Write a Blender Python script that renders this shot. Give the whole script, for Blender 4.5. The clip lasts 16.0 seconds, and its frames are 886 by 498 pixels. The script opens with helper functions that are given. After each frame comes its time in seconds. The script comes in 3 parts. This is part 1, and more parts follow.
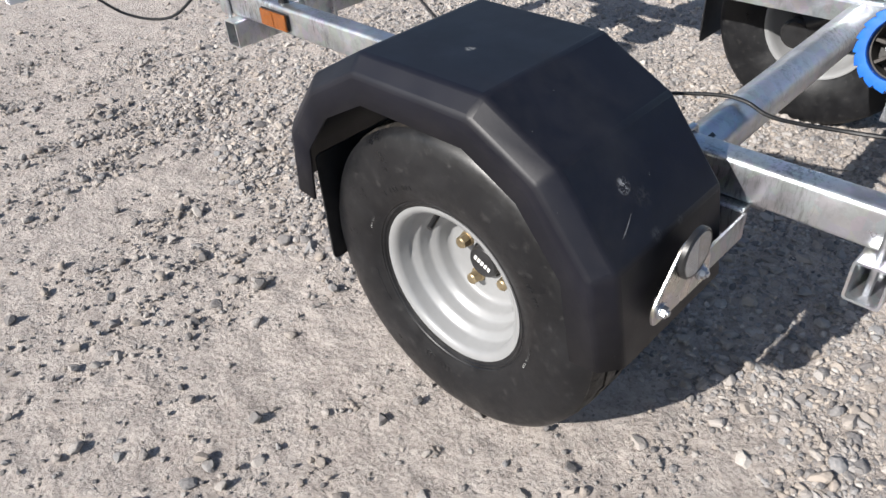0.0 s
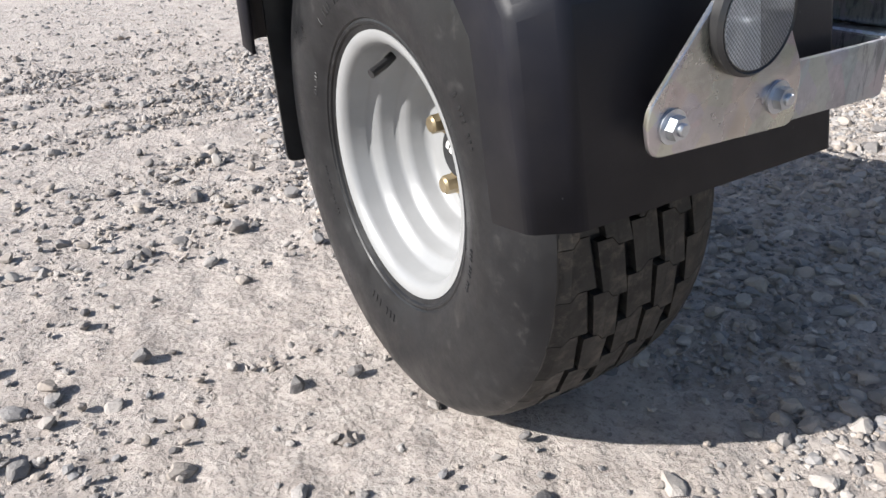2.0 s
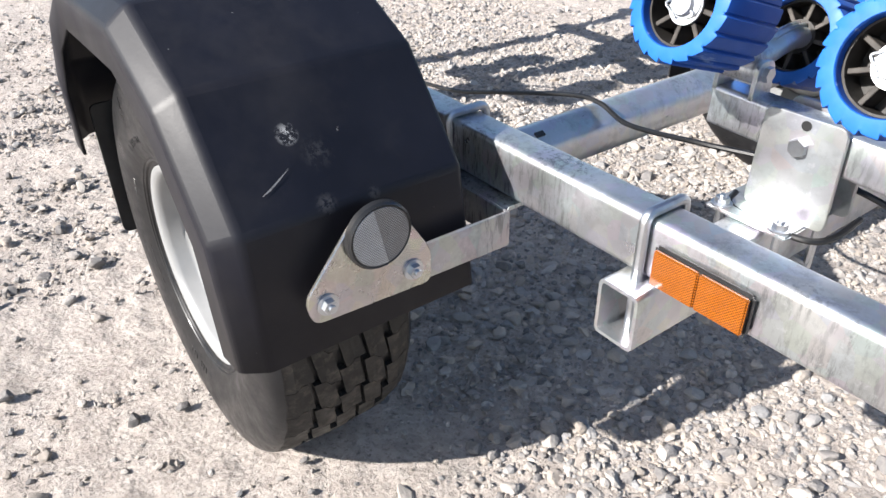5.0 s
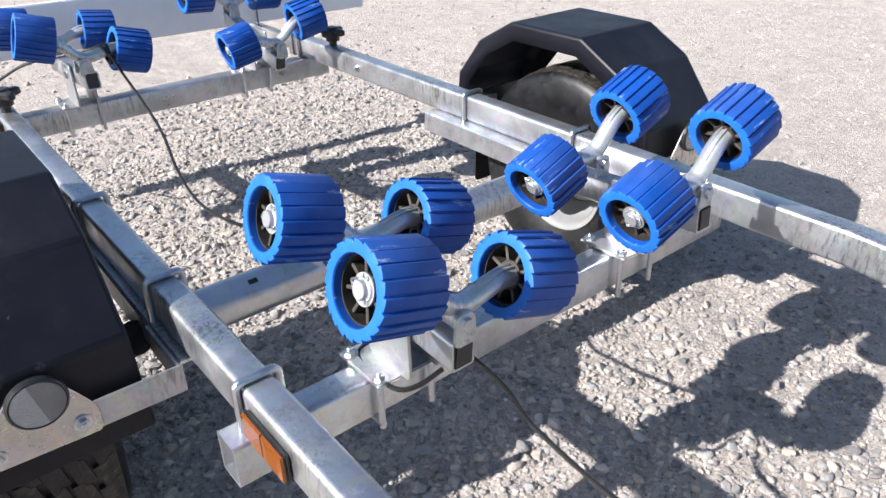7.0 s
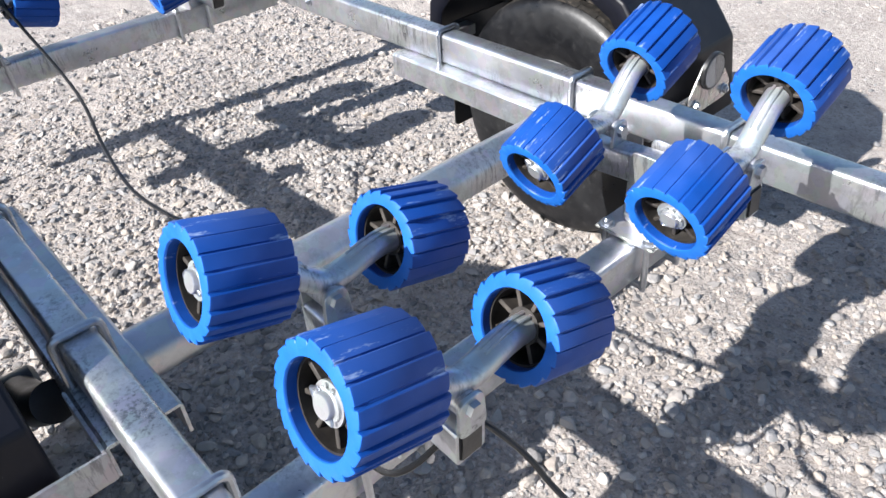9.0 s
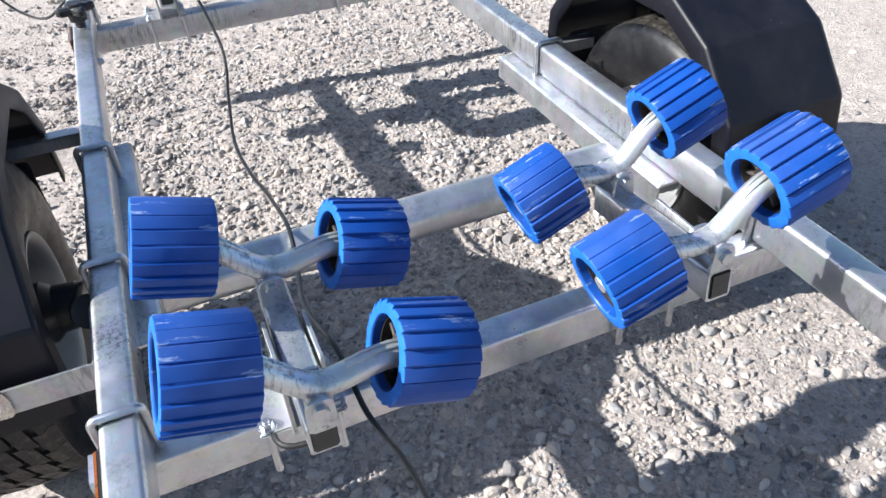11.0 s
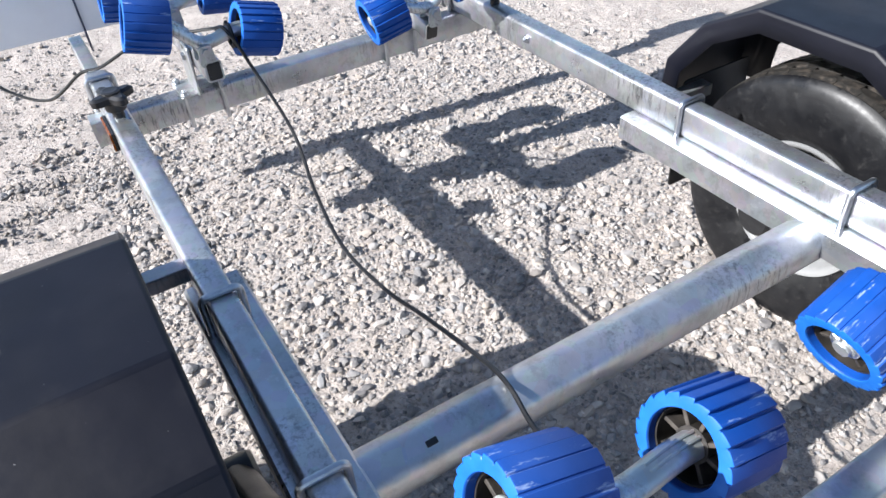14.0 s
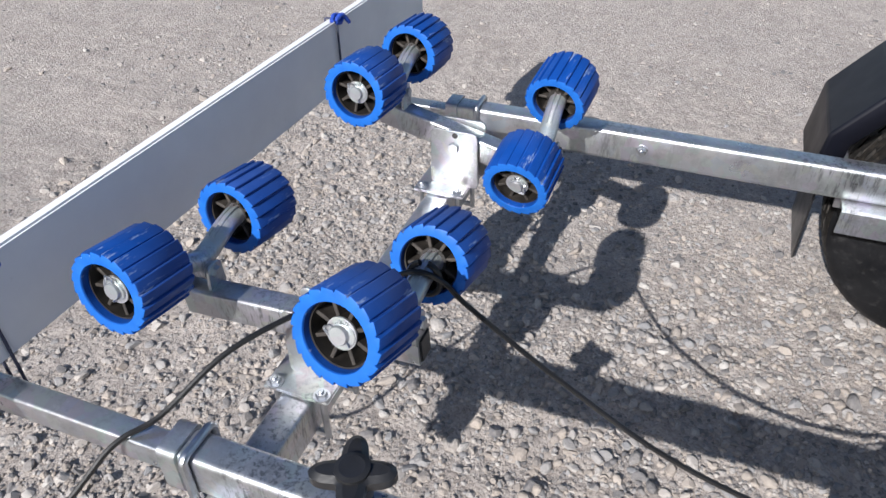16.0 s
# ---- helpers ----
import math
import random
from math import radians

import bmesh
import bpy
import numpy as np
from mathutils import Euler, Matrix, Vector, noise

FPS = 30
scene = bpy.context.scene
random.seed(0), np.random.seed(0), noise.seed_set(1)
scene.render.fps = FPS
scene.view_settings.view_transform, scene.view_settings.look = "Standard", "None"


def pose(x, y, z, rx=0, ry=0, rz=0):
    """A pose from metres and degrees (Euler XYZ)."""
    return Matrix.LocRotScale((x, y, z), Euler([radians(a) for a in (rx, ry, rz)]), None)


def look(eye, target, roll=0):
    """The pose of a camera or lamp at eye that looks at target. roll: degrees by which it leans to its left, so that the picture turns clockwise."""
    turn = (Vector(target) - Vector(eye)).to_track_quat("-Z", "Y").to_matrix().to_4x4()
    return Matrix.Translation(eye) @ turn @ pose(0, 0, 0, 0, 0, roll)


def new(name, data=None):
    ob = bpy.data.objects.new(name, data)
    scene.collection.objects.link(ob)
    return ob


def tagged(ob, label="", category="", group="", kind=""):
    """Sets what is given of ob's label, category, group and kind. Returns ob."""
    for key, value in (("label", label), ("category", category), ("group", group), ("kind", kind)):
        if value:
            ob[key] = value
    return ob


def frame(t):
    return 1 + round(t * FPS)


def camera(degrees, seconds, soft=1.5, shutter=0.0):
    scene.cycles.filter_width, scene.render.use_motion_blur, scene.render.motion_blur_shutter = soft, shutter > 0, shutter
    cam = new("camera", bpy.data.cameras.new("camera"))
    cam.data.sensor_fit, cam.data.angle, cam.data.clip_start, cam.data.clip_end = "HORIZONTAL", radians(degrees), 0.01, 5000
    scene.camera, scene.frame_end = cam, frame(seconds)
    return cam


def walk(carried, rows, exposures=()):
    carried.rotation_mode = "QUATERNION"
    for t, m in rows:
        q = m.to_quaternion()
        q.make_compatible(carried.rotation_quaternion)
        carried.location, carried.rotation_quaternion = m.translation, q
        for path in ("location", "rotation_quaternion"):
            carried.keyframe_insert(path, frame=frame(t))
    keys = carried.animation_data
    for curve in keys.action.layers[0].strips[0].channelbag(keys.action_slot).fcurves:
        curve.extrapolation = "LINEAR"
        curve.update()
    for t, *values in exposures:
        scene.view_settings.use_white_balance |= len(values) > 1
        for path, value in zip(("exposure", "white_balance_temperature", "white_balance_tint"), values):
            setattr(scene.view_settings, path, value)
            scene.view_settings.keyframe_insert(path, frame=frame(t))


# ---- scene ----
cam = camera(62.5, 16.0)
PATH = [
    (0, (0.542, -1.282, 0.977), (-0.595, -0.204, -0.266), -4.5),
    (0.5, (0.573, -1.139, 0.751), (-0.741, -0.273, -0.484), -5.7),
    (1, (0.534, -1.072, 0.554), (-0.922, -0.184, -0.489), -4.4),
    (1.5, (0.541, -1.012, 0.497), (-0.971, -0.137, -0.478), -4.2),
    (2, (0.559, -0.999, 0.522), (-0.988, -0.149, -0.419), -4.0),
    (2.5, (0.642, -0.961, 0.612), (-0.801, -0.010, -0.395), -4.1),
    (3, (0.711, -0.911, 0.698), (-0.661, 0.100, -0.350), -3.3),
    (5.5, (0.785, -0.899, 0.832), (-0.574, 0.067, -0.272), -1.2),
    (6, (0.958, -0.895, 0.939), (-0.371, 0.177, -0.102), -1.8),
    (6.5, (1.051, -0.867, 0.985), (-0.159, 0.318, -0.079), -1.0),
    (7, (1.054, -0.658, 0.988), (-0.293, 0.42, -0.024), -1.4),
    (7.5, (0.944, -0.566, 0.983), (-0.382, 0.464, -0.103), -5.1),
    (8, (0.828, -0.539, 0.968), (-0.363, 0.561, -0.204), -4.4),
    (10.5, (0.964, -0.361, 1.036), (-0.376, 0.365, -0.26), -3.7),
    (11, (1.015, -0.27, 1.05), (-0.438, 0.27, -0.213), -4.4),
    (11.5, (1.039, -0.168, 1.039), (-0.442, 0.151, -0.268), -5.2),
    (12, (1.034, -0.152, 1.04), (-0.478, 0.094, -0.246), -5.4),
    (12.5, (1.02, -0.198, 1.039), (-0.472, 0.032, -0.273), -3.8),
    (13, (0.938, -0.311, 1.06), (-0.5, 0.114, -0.263), -2.6),
    (13.5, (0.817, -0.428, 1.065), (-0.531, 0.173, -0.285), -4.4),
    (14, (0.589, -0.505, 1.094), (-0.762, 0.222, -0.189), -5.1),
    (14.5, (0.285, -0.634, 1.089), (-0.941, 0.3, -0.185), -2.7),
    (15, (-0.025, -0.738, 1.099), (-1.106, 0.376, -0.162), -2.9),
    (15.5, (-0.331, -0.75, 1.104), (-1.227, 0.543, -0.132), -2.3),
    (16, (-0.553, -0.779, 1.089), (-1.132, 0.676, -0.155), -0.9),
]
walk(cam, [(t, look(eye, target, roll)) for t, eye, target, roll in PATH],
     exposures=[(0, 0.91, 6520, 10), (1.0, 1.04, 6520, 10), (2.0, 1.23, 6450, 10), (3.0, 1.37, 6380, 10), (5.5, 1.54, 6590, 10), (7.0, 1.39, 6410, 11), (8.0, 1.39, 6320, 10),
                (10.5, 1.46, 6310, 10), (12.5, 1.61, 6310, 9), (13.5, 1.54, 6150, 9), (14.0, 1.46, 6190, 10), (14.5, 1.23, 6240, 10), (15.0, 0.90, 6270, 11), (16, 0.66, 6280, 11)])

# ---------- world and sun ----------
SUN_WAY = Vector((-0.281, -1.437, 1.0)).normalized()
world = bpy.data.worlds.new("sky")
scene.world = world
world.use_nodes = True
wn = world.node_tree
sky = wn.nodes.new("ShaderNodeTexSky")
sky.sky_type = "NISHITA"
sky.sun_disc = False
sky.ozone_density = 1.4
sky.sun_elevation = math.asin(SUN_WAY.z)
sky.sun_rotation = math.atan2(SUN_WAY.x, SUN_WAY.y)
wn.links.new(sky.outputs[0], wn.nodes["Background"].inputs[0])
wn.nodes["Background"].inputs[1].default_value = 0.068
sun = new("sun", bpy.data.lights.new("sun", "SUN"))
sun.data.energy = 4.65
sun.data.angle = radians(0.5)
sun.data.color = (1.0, 0.965, 0.92)
sun.matrix_world = look(SUN_WAY * 10, (0, 0, 0))


# ---------- materials ----------
class Mat:
    """A node material with short calls for its nodes."""

    def __init__(self, name):
        self.m = bpy.data.materials.new(name)
        self.m.use_nodes = True
        self.nt = self.m.node_tree
        self.b = self.nt.nodes["Principled BSDF"]
        self.tc = self.nt.nodes.new("ShaderNodeTexCoord")

    def put(self, a, b):
        self.nt.links.new(a, b)

    def node(self, kind, **values):
        n = self.nt.nodes.new(kind)
        for k, v in values.items():
            n.inputs[k.replace("_", " ")].default_value = v
        return n

    def noise(self, scale, detail=4.0, rough=0.6, coord="Object", distortion=0.0):
        n = self.node("ShaderNodeTexNoise", Scale=scale, Detail=detail, Roughness=rough, Distortion=distortion)
        self.put(self.tc.outputs[coord], n.inputs["Vector"])
        return n.outputs["Fac"]

    def cells(self, scale, out="Distance", coord="Object"):
        n = self.node("ShaderNodeTexVoronoi", Scale=scale)
        self.put(self.tc.outputs[coord], n.inputs["Vector"])
        return n.outputs[out]

    def ramp(self, fac, *stops):
        n = self.nt.nodes.new("ShaderNodeValToRGB")
        e = n.color_ramp.elements
        while len(e) < len(stops):
            e.new(0.5)
        for s, (p, c) in zip(e, stops):
            s.position = p
            s.color = (*c, 1) if isinstance(c, tuple) else (c, c, c, 1)
        self.put(fac, n.inputs[0])
        return n.outputs[0]

    def mix(self, fac, a, b, blend="MIX"):
        n = self.nt.nodes.new("ShaderNodeMix")
        n.data_type, n.blend_type = "RGBA", blend
        for sock, v in ((n.inputs[0], fac), (n.inputs[6], a), (n.inputs[7], b)):
            if isinstance(v, bpy.types.NodeSocket):
                self.put(v, sock)
            elif isinstance(v, tuple):
                sock.default_value = (*v, 1)
            else:
                sock.default_value = v
        return n.outputs[2]

    def set(self, **values):
        for k, v in values.items():
            s = self.b.inputs[k.replace("_", " ")]
            if isinstance(v, bpy.types.NodeSocket):
                self.put(v, s)
            elif isinstance(v, tuple):
                s.default_value = (*v, 1)
            else:
                s.default_value = v
        return self

    def bump(self, fac, strength, distance):
        n = self.node("ShaderNodeBump", Strength=strength, Distance=distance)
        self.put(fac, n.inputs["Height"])
        old = self.b.inputs["Normal"].links
        if old:
            self.put(old[0].from_socket, n.inputs["Normal"])
        self.put(n.outputs[0], self.b.inputs["Normal"])
        return self


def simple(name, col, rough, metal=0.0, var=0.25, scale=30.0, bump=0.1):
    m = Mat(name)
    n = m.noise(scale, 5)
    dark = tuple(c * (1 - var) for c in col)
    lite = tuple(min(1, c * (1 + var)) for c in col)
    m.set(Base_Color=m.ramp(n, (0.3, dark), (0.7, lite)), Metallic=metal,
          Roughness=m.ramp(m.noise(scale * 0.4, 4), (0.3, rough * 0.8), (0.7, min(1, rough * 1.2))))
    if bump:
        m.bump(m.noise(scale * 6, 3), bump, 0.002)
    return m.m


def galvanised(name, tone, rough, metal):
    m = Mat(name)
    spangle = m.cells(55, "Color")
    big = m.noise(7, 5, 0.65)
    fine = m.noise(90, 4, 0.7)
    base = m.ramp(big, (0.3, tuple(c * 0.78 for c in tone)), (0.55, tone), (0.75, tuple(min(1, c * 1.15) for c in tone)))
    base = m.mix(0.12, base, spangle, "SOFT_LIGHT")
    base = m.mix(m.ramp(m.noise(26, 8, 0.8), (0.50, 0.0), (0.66, 0.7)), base, tuple(c * 0.60 for c in tone))
    run = m.nt.nodes.new("ShaderNodeMapping")
    run.inputs["Scale"].default_value = (150, 150, 26)
    m.put(m.tc.outputs["Object"], run.inputs[0])
    streak = m.node("ShaderNodeTexNoise", Scale=1.0, Detail=6.0, Roughness=0.75)
    m.put(run.outputs[0], streak.inputs["Vector"])
    stain = m.mix(1.0, m.ramp(streak.outputs["Fac"], (0.50, 0.0), (0.60, 1.0)), m.ramp(m.noise(5, 3, 0.5), (0.50, 0.0), (0.62, 1.0)), "MULTIPLY")
    base = m.mix(stain, base, tuple(c * 0.42 for c in tone))
    base = m.mix(m.ramp(m.noise(70, 6, 0.8), (0.58, 0.0), (0.68, 0.5)), base, tuple(min(1, c * 1.3) for c in tone))
    m.set(Base_Color=base, Metallic=metal, Roughness=m.ramp(m.noise(18, 5), (0.3, rough * 0.75), (0.7, rough * 1.35)))
    m.bump(m.noise(40, 4), 0.16, 0.002)
    m.bump(fine, 0.10, 0.001)
    return m.m


GALV = galvanised("galvanised_steel", (0.56, 0.575, 0.60), 0.34, 0.9)
PLATE = galvanised("zinc_plate", (0.45, 0.46, 0.475), 0.42, 0.8)
ZINC = galvanised("bright_zinc_sheet", (0.56, 0.54, 0.515), 0.27, 0.92)
ARM = galvanised("drawn_galvanised_tube", (0.58, 0.595, 0.615), 0.38, 0.76)
BOLT = simple("zinc_bolt", (0.52, 0.54, 0.57), 0.36, 1.0, 0.15, 60, 0.05)
GOLD = simple("yellow_zinc", (0.37, 0.295, 0.185), 0.38, 0.85, 0.25, 60, 0.05)
RIM = simple("silver_grey_rim_paint", (0.235, 0.238, 0.241), 0.38, 0.1, 0.08, 14, 0.05)
SPOKE = simple("dusty_plastic_spoke", (0.038, 0.032, 0.027), 0.65, 0, 0.7, 70)
DUSTY = simple("dusty_black_plastic", (0.017, 0.0145, 0.0125), 0.55, 0, 0.8, 55)
BLACK = simple("black_plastic", (0.016, 0.016, 0.017), 0.35, 0, 0.3, 50)
CABLE = simple("black_cable_sheath", (0.007, 0.007, 0.0075), 0.34, 0, 0.3, 40)
SCUFF = simple("scuffed_plastic", (0.15, 0.15, 0.155), 0.6, 0, 0.3, 200)
TWINE = simple("dark_twine", (0.05, 0.055, 0.09), 0.8, 0, 0.3, 90, 0.3)
CORD = simple("blue_cord", (0.02, 0.07, 0.42), 0.6, 0, 0.3, 90, 0.3)
LAMPRED = simple("red_lens", (0.45, 0.01, 0.01), 0.15, 0, 0.1)
WHITEMARK = simple("white_print", (0.75, 0.75, 0.73), 0.5, 0, 0.05)


def blue_rubber():
    m = Mat("blue_polyurethane")
    streak = m.nt.nodes.new("ShaderNodeMapping")
    streak.inputs["Scale"].default_value = (60, 60, 14)
    m.put(m.tc.outputs["Object"], streak.inputs[0])
    n = m.node("ShaderNodeTexNoise", Scale=1.0, Detail=5.0, Roughness=0.7)
    m.put(streak.outputs[0], n.inputs["Vector"])
    info = m.nt.nodes.new("ShaderNodeObjectInfo")
    base = m.ramp(m.noise(22, 4), (0.3, (0.003, 0.040, 0.215)), (0.7, (0.005, 0.058, 0.295)))
    base = m.mix(m.ramp(info.outputs["Random"], (0.0, 0.0), (1.0, 0.25)), base, (0.005, 0.06, 0.27))
    base = m.mix(m.ramp(n.outputs["Fac"], (0.61, 0.0), (0.67, 0.5)), base, (0.35, 0.45, 0.62))
    base = m.mix(m.ramp(m.noise(5, 3), (0.5, 0.0), (0.8, 0.10)), base, (0.35, 0.36, 0.36))
    # both end faces get a paler blue than the ribbed side
    xyz = m.nt.nodes.new("ShaderNodeSeparateXYZ")
    m.put(m.tc.outputs["Object"], xyz.inputs[0])
    away = m.nt.nodes.new("ShaderNodeMath")
    away.operation = "ABSOLUTE"
    m.put(xyz.outputs["Z"], away.inputs[0])
    over = m.nt.nodes.new("ShaderNodeMath")
    over.operation = "GREATER_THAN"
    over.inputs[1].default_value = 0.0396
    m.put(away.outputs[0], over.inputs[0])
    base = m.mix(over.outputs[0], base, m.ramp(m.noise(40, 4), (0.3, (0.008, 0.09, 0.37)), (0.7, (0.015, 0.12, 0.45))))
    m.set(Base_Color=base, Specular_IOR_Level=0.26, Roughness=m.ramp(m.noise(30, 4), (0.3, 0.40), (0.7, 0.58)))
    m.bump(m.noise(160, 3), 0.12, 0.001)
    return m.m


BLUE = blue_rubber()


def guard_plastic():
    m = Mat("black_mudguard_plastic")
    col = m.ramp(m.noise(9, 5), (0.35, (0.0034, 0.0038, 0.0075)), (0.7, (0.0068, 0.0073, 0.0125)))
    # two pale scuffs and a scratch on the front slope
    for at, size, amount in (((0.196, -0.672, 0.492), 0.0115, 0.8), ((0.210, -0.652, 0.474), 0.018, 0.04), ((0.240, -0.662, 0.438), 0.012, 0.07), ((0.242, -0.614, 0.434), 0.007, 0.08), ((-0.04, -0.66, 0.592), 0.008, 0.4)):
        sub = m.nt.nodes.new("ShaderNodeVectorMath")
        sub.operation = "DISTANCE"
        m.put(m.tc.outputs["Object"], sub.inputs[0])
        sub.inputs[1].default_value = at
        near = m.ramp(sub.outputs["Value"], (size * 0.1, 1.0), (size, 0.0))
        speck = m.ramp(m.noise(170, 4, 0.7), (0.47, 0.0), (0.58, 1.0))
        fac = m.mix(1.0, near, speck, "MULTIPLY")
        fac = m.mix(1.0, fac, (amount, amount, amount), "MULTIPLY")
        col = m.mix(fac, col, (0.55, 0.55, 0.55))
    col = m.mix(m.ramp(m.noise(150, 2, 0.5), (0.775, 0.0), (0.81, 0.3)), col, (0.4, 0.4, 0.4))
    dust = m.ramp(m.noise(3.5, 6, 0.7), (0.50, 0.0), (0.80, 0.08))
    col = m.mix(dust, col, (0.22, 0.2, 0.18))
    m.set(Base_Color=col, Specular_IOR_Level=0.28, Roughness=m.ramp(m.noise(12, 5), (0.3, 0.40), (0.7, 0.52)))
    m.bump(m.noise(260, 2), 0.10, 0.0006)
    return m.m


GUARD = guard_plastic()


def tyre_rubber():
    m = Mat("tyre_rubber")
    col = m.ramp(m.noise(8, 6, 0.7), (0.35, (0.0040, 0.0042, 0.0052)), (0.75, (0.0100, 0.0102, 0.0115)))
    col = m.mix(m.ramp(m.noise(55, 5, 0.75), (0.56, 0.0), (0.80, 0.24)), col, (0.13, 0.125, 0.12))
    col = m.mix(m.ramp(m.noise(11, 7, 0.8), (0.56, 0.0), (0.72, 0.09)), col, (0.10, 0.10, 0.11))
    m.set(Base_Color=col, Specular_IOR_Level=0.38, Roughness=m.ramp(m.noise(17, 7, 0.75), (0.32, 0.24), (0.68, 0.58)))
    m.bump(m.noise(220, 3), 0.12, 0.0008)
    return m.m


RUBBER = tyre_rubber()


def tread_rubber():
    """Rubber with yard dust rubbed into it."""
    m = Mat("dusty_tread_rubber")
    col = m.ramp(m.noise(30, 6, 0.7), (0.35, (0.010, 0.0095, 0.009)), (0.75, (0.022, 0.020, 0.018)))
    col = m.mix(m.ramp(m.noise(75, 6, 0.75), (0.50, 0.0), (0.78, 0.5)), col, (0.16, 0.13, 0.105))
    m.set(Base_Color=col, Specular_IOR_Level=0.36, Roughness=m.ramp(m.noise(40, 4), (0.3, 0.45), (0.7, 0.75)))
    m.bump(m.noise(300, 3), 0.2, 0.0008)
    return m.m


TREAD = tread_rubber()


def reflector(name, col):
    m = Mat(name)
    deep = tuple(c * 0.5 for c in col)
    w = m.node("ShaderNodeTexChecker", Scale=720.0)
    m.put(m.tc.outputs["Object"], w.inputs["Vector"])
    col = m.mix(w.outputs["Fac"], col, tuple(c * 0.34 for c in col))
    m.set(Base_Color=m.mix(m.ramp(m.noise(60, 2), (0.3, 0.0), (0.7, 0.5)), col, deep), Roughness=0.12, Coat_Weight=0.6)
    m.bump(w.outputs["Fac"], 0.35, 0.0008)
    return m.m


AMBER = reflector("amber_reflector", (0.31, 0.086, 0.006))
# the two halves of the round lens, one in a darker grey
CLEAR = reflector("clear_reflector", (0.42, 0.425, 0.43))
DIM = reflector("darker_half_reflector", (0.20, 0.20, 0.205))


def board_paint():
    m = Mat("white_board_plastic")
    col = m.ramp(m.noise(6, 5), (0.3, (0.70, 0.70, 0.715)), (0.7, (0.79, 0.79, 0.80)))
    col = m.mix(m.ramp(m.noise(45, 5, 0.7), (0.66, 0.0), (0.8, 0.3)), col, (0.35, 0.34, 0.33))
    m.set(Base_Color=col, Roughness=0.5)
    return m.m


BOARD = board_paint()


def ground_soil():
    m = Mat("compacted_gravel_dust")
    n1, n2, n3 = m.noise(1.3, 6, 0.6), m.noise(14, 6, 0.7), m.noise(130, 5, 0.75)
    col = m.ramp(n2, (0.30, (0.31, 0.270, 0.244)), (0.52, (0.44, 0.390, 0.353)), (0.72, (0.51, 0.457, 0.417)))
    col = m.mix(m.ramp(n1, (0.35, 0.0), (0.65, 0.45)), col, (0.435, 0.390, 0.356))
    # shade in the n3 pits is put into the colour; its high grains go paler
    col = m.mix(m.ramp(n3, (0.36, 0.75), (0.47, 0.0)), col, (0.19, 0.168, 0.155))
    col = m.mix(m.ramp(n3, (0.60, 0.0), (0.75, 0.6)), col, (0.50, 0.46, 0.42))
    chips = m.cells(95, "Color")
    col = m.mix(0.35, col, m.ramp(chips, (0.1, 0.15), (0.9, 0.62)), "SOFT_LIGHT")
    m.set(Base_Color=col, Roughness=0.95)
    m.bump(m.noise(30, 6, 0.7), 0.45, 0.012)
    m.bump(n3, 0.85, 0.008)
    m.bump(m.noise(300, 4, 0.7), 0.55, 0.0035)
    m.bump(m.cells(95), 0.4, 0.005)
    return m.m


SOIL = ground_soil()


def pebble_stone(name, tone, dusty):
    m = Mat(name)
    geo = m.nt.nodes.new("ShaderNodeNewGeometry")
    r = geo.outputs["Random Per Island"]
    shades = ((0.0, (0.075, 0.078, 0.088)), (0.20, (0.19, 0.18, 0.175)), (0.32, (0.34, 0.29, 0.245)), (0.5, (0.39, 0.34, 0.295)), (0.62, (0.21, 0.215, 0.225)), (0.76, (0.31, 0.295, 0.285)), (0.9, (0.41, 0.372, 0.34)), (1.0, (0.46, 0.437, 0.41)))
    col = m.ramp(r, *((p, tuple(c * tone for c in q)) for p, q in shades))
    col = m.mix(m.ramp(m.noise(120, 5, 0.7), (0.35, 0.3 + 3 * dusty), (0.70, dusty)), col, (0.33, 0.297, 0.272))
    m.set(Base_Color=col, Roughness=0.9)
    m.bump(m.noise(220, 4, 0.7), 0.7, 0.003)
    return m.m


STONE = pebble_stone("crushed_stone", 0.93, 0.03)
GREYSTONE = pebble_stone("grey_crushed_stone", 0.74, 0.04)


# ---------- mesh helpers ----------
def mesh_of(name, bm, material, smooth=True, angle=35):
    bmesh.ops.recalc_face_normals(bm, faces=bm.faces)
    me = bpy.data.meshes.new(name)
    for f in bm.faces:
        f.smooth = smooth
    if smooth:
        for e in bm.edges:
            if len(e.link_faces) == 2 and e.calc_face_angle(0) > radians(angle):
                e.smooth = False
    bm.to_mesh(me)
    bm.free()
    me.materials.append(material)
    return me


def part(name, bm, material, parent, label="", m=None, smooth=True, angle=35):
    me = bm if isinstance(bm, bpy.types.Mesh) else mesh_of(name, bm, material, smooth, angle)
    ob = new(name, me)
    ob.parent = parent
    if m is not None:
        ob.matrix_basis = m
    if label:
        ob["label"] = label
    return ob


def join(*bms):
    out = bmesh.new()
    for b in bms:
        tmp = bpy.data.meshes.new("tmp")
        b.to_mesh(tmp)
        b.free()
        out.from_mesh(tmp)
        bpy.data.meshes.remove(tmp)
    return out


def box(x0, x1, y0, y1, z0, z1, bevel=0.0015, segments=2):
    bm = bmesh.new()
    bmesh.ops.create_cube(bm, size=1)
    for v in bm.verts:
        v.co = Vector(((x0 + x1) / 2 + v.co.x * (x1 - x0), (y0 + y1) / 2 + v.co.y * (y1 - y0), (z0 + z1) / 2 + v.co.z * (z1 - z0)))
    if bevel:
        bmesh.ops.bevel(bm, geom=bm.edges[:], offset=bevel, segments=segments, affect="EDGES")
    return bm


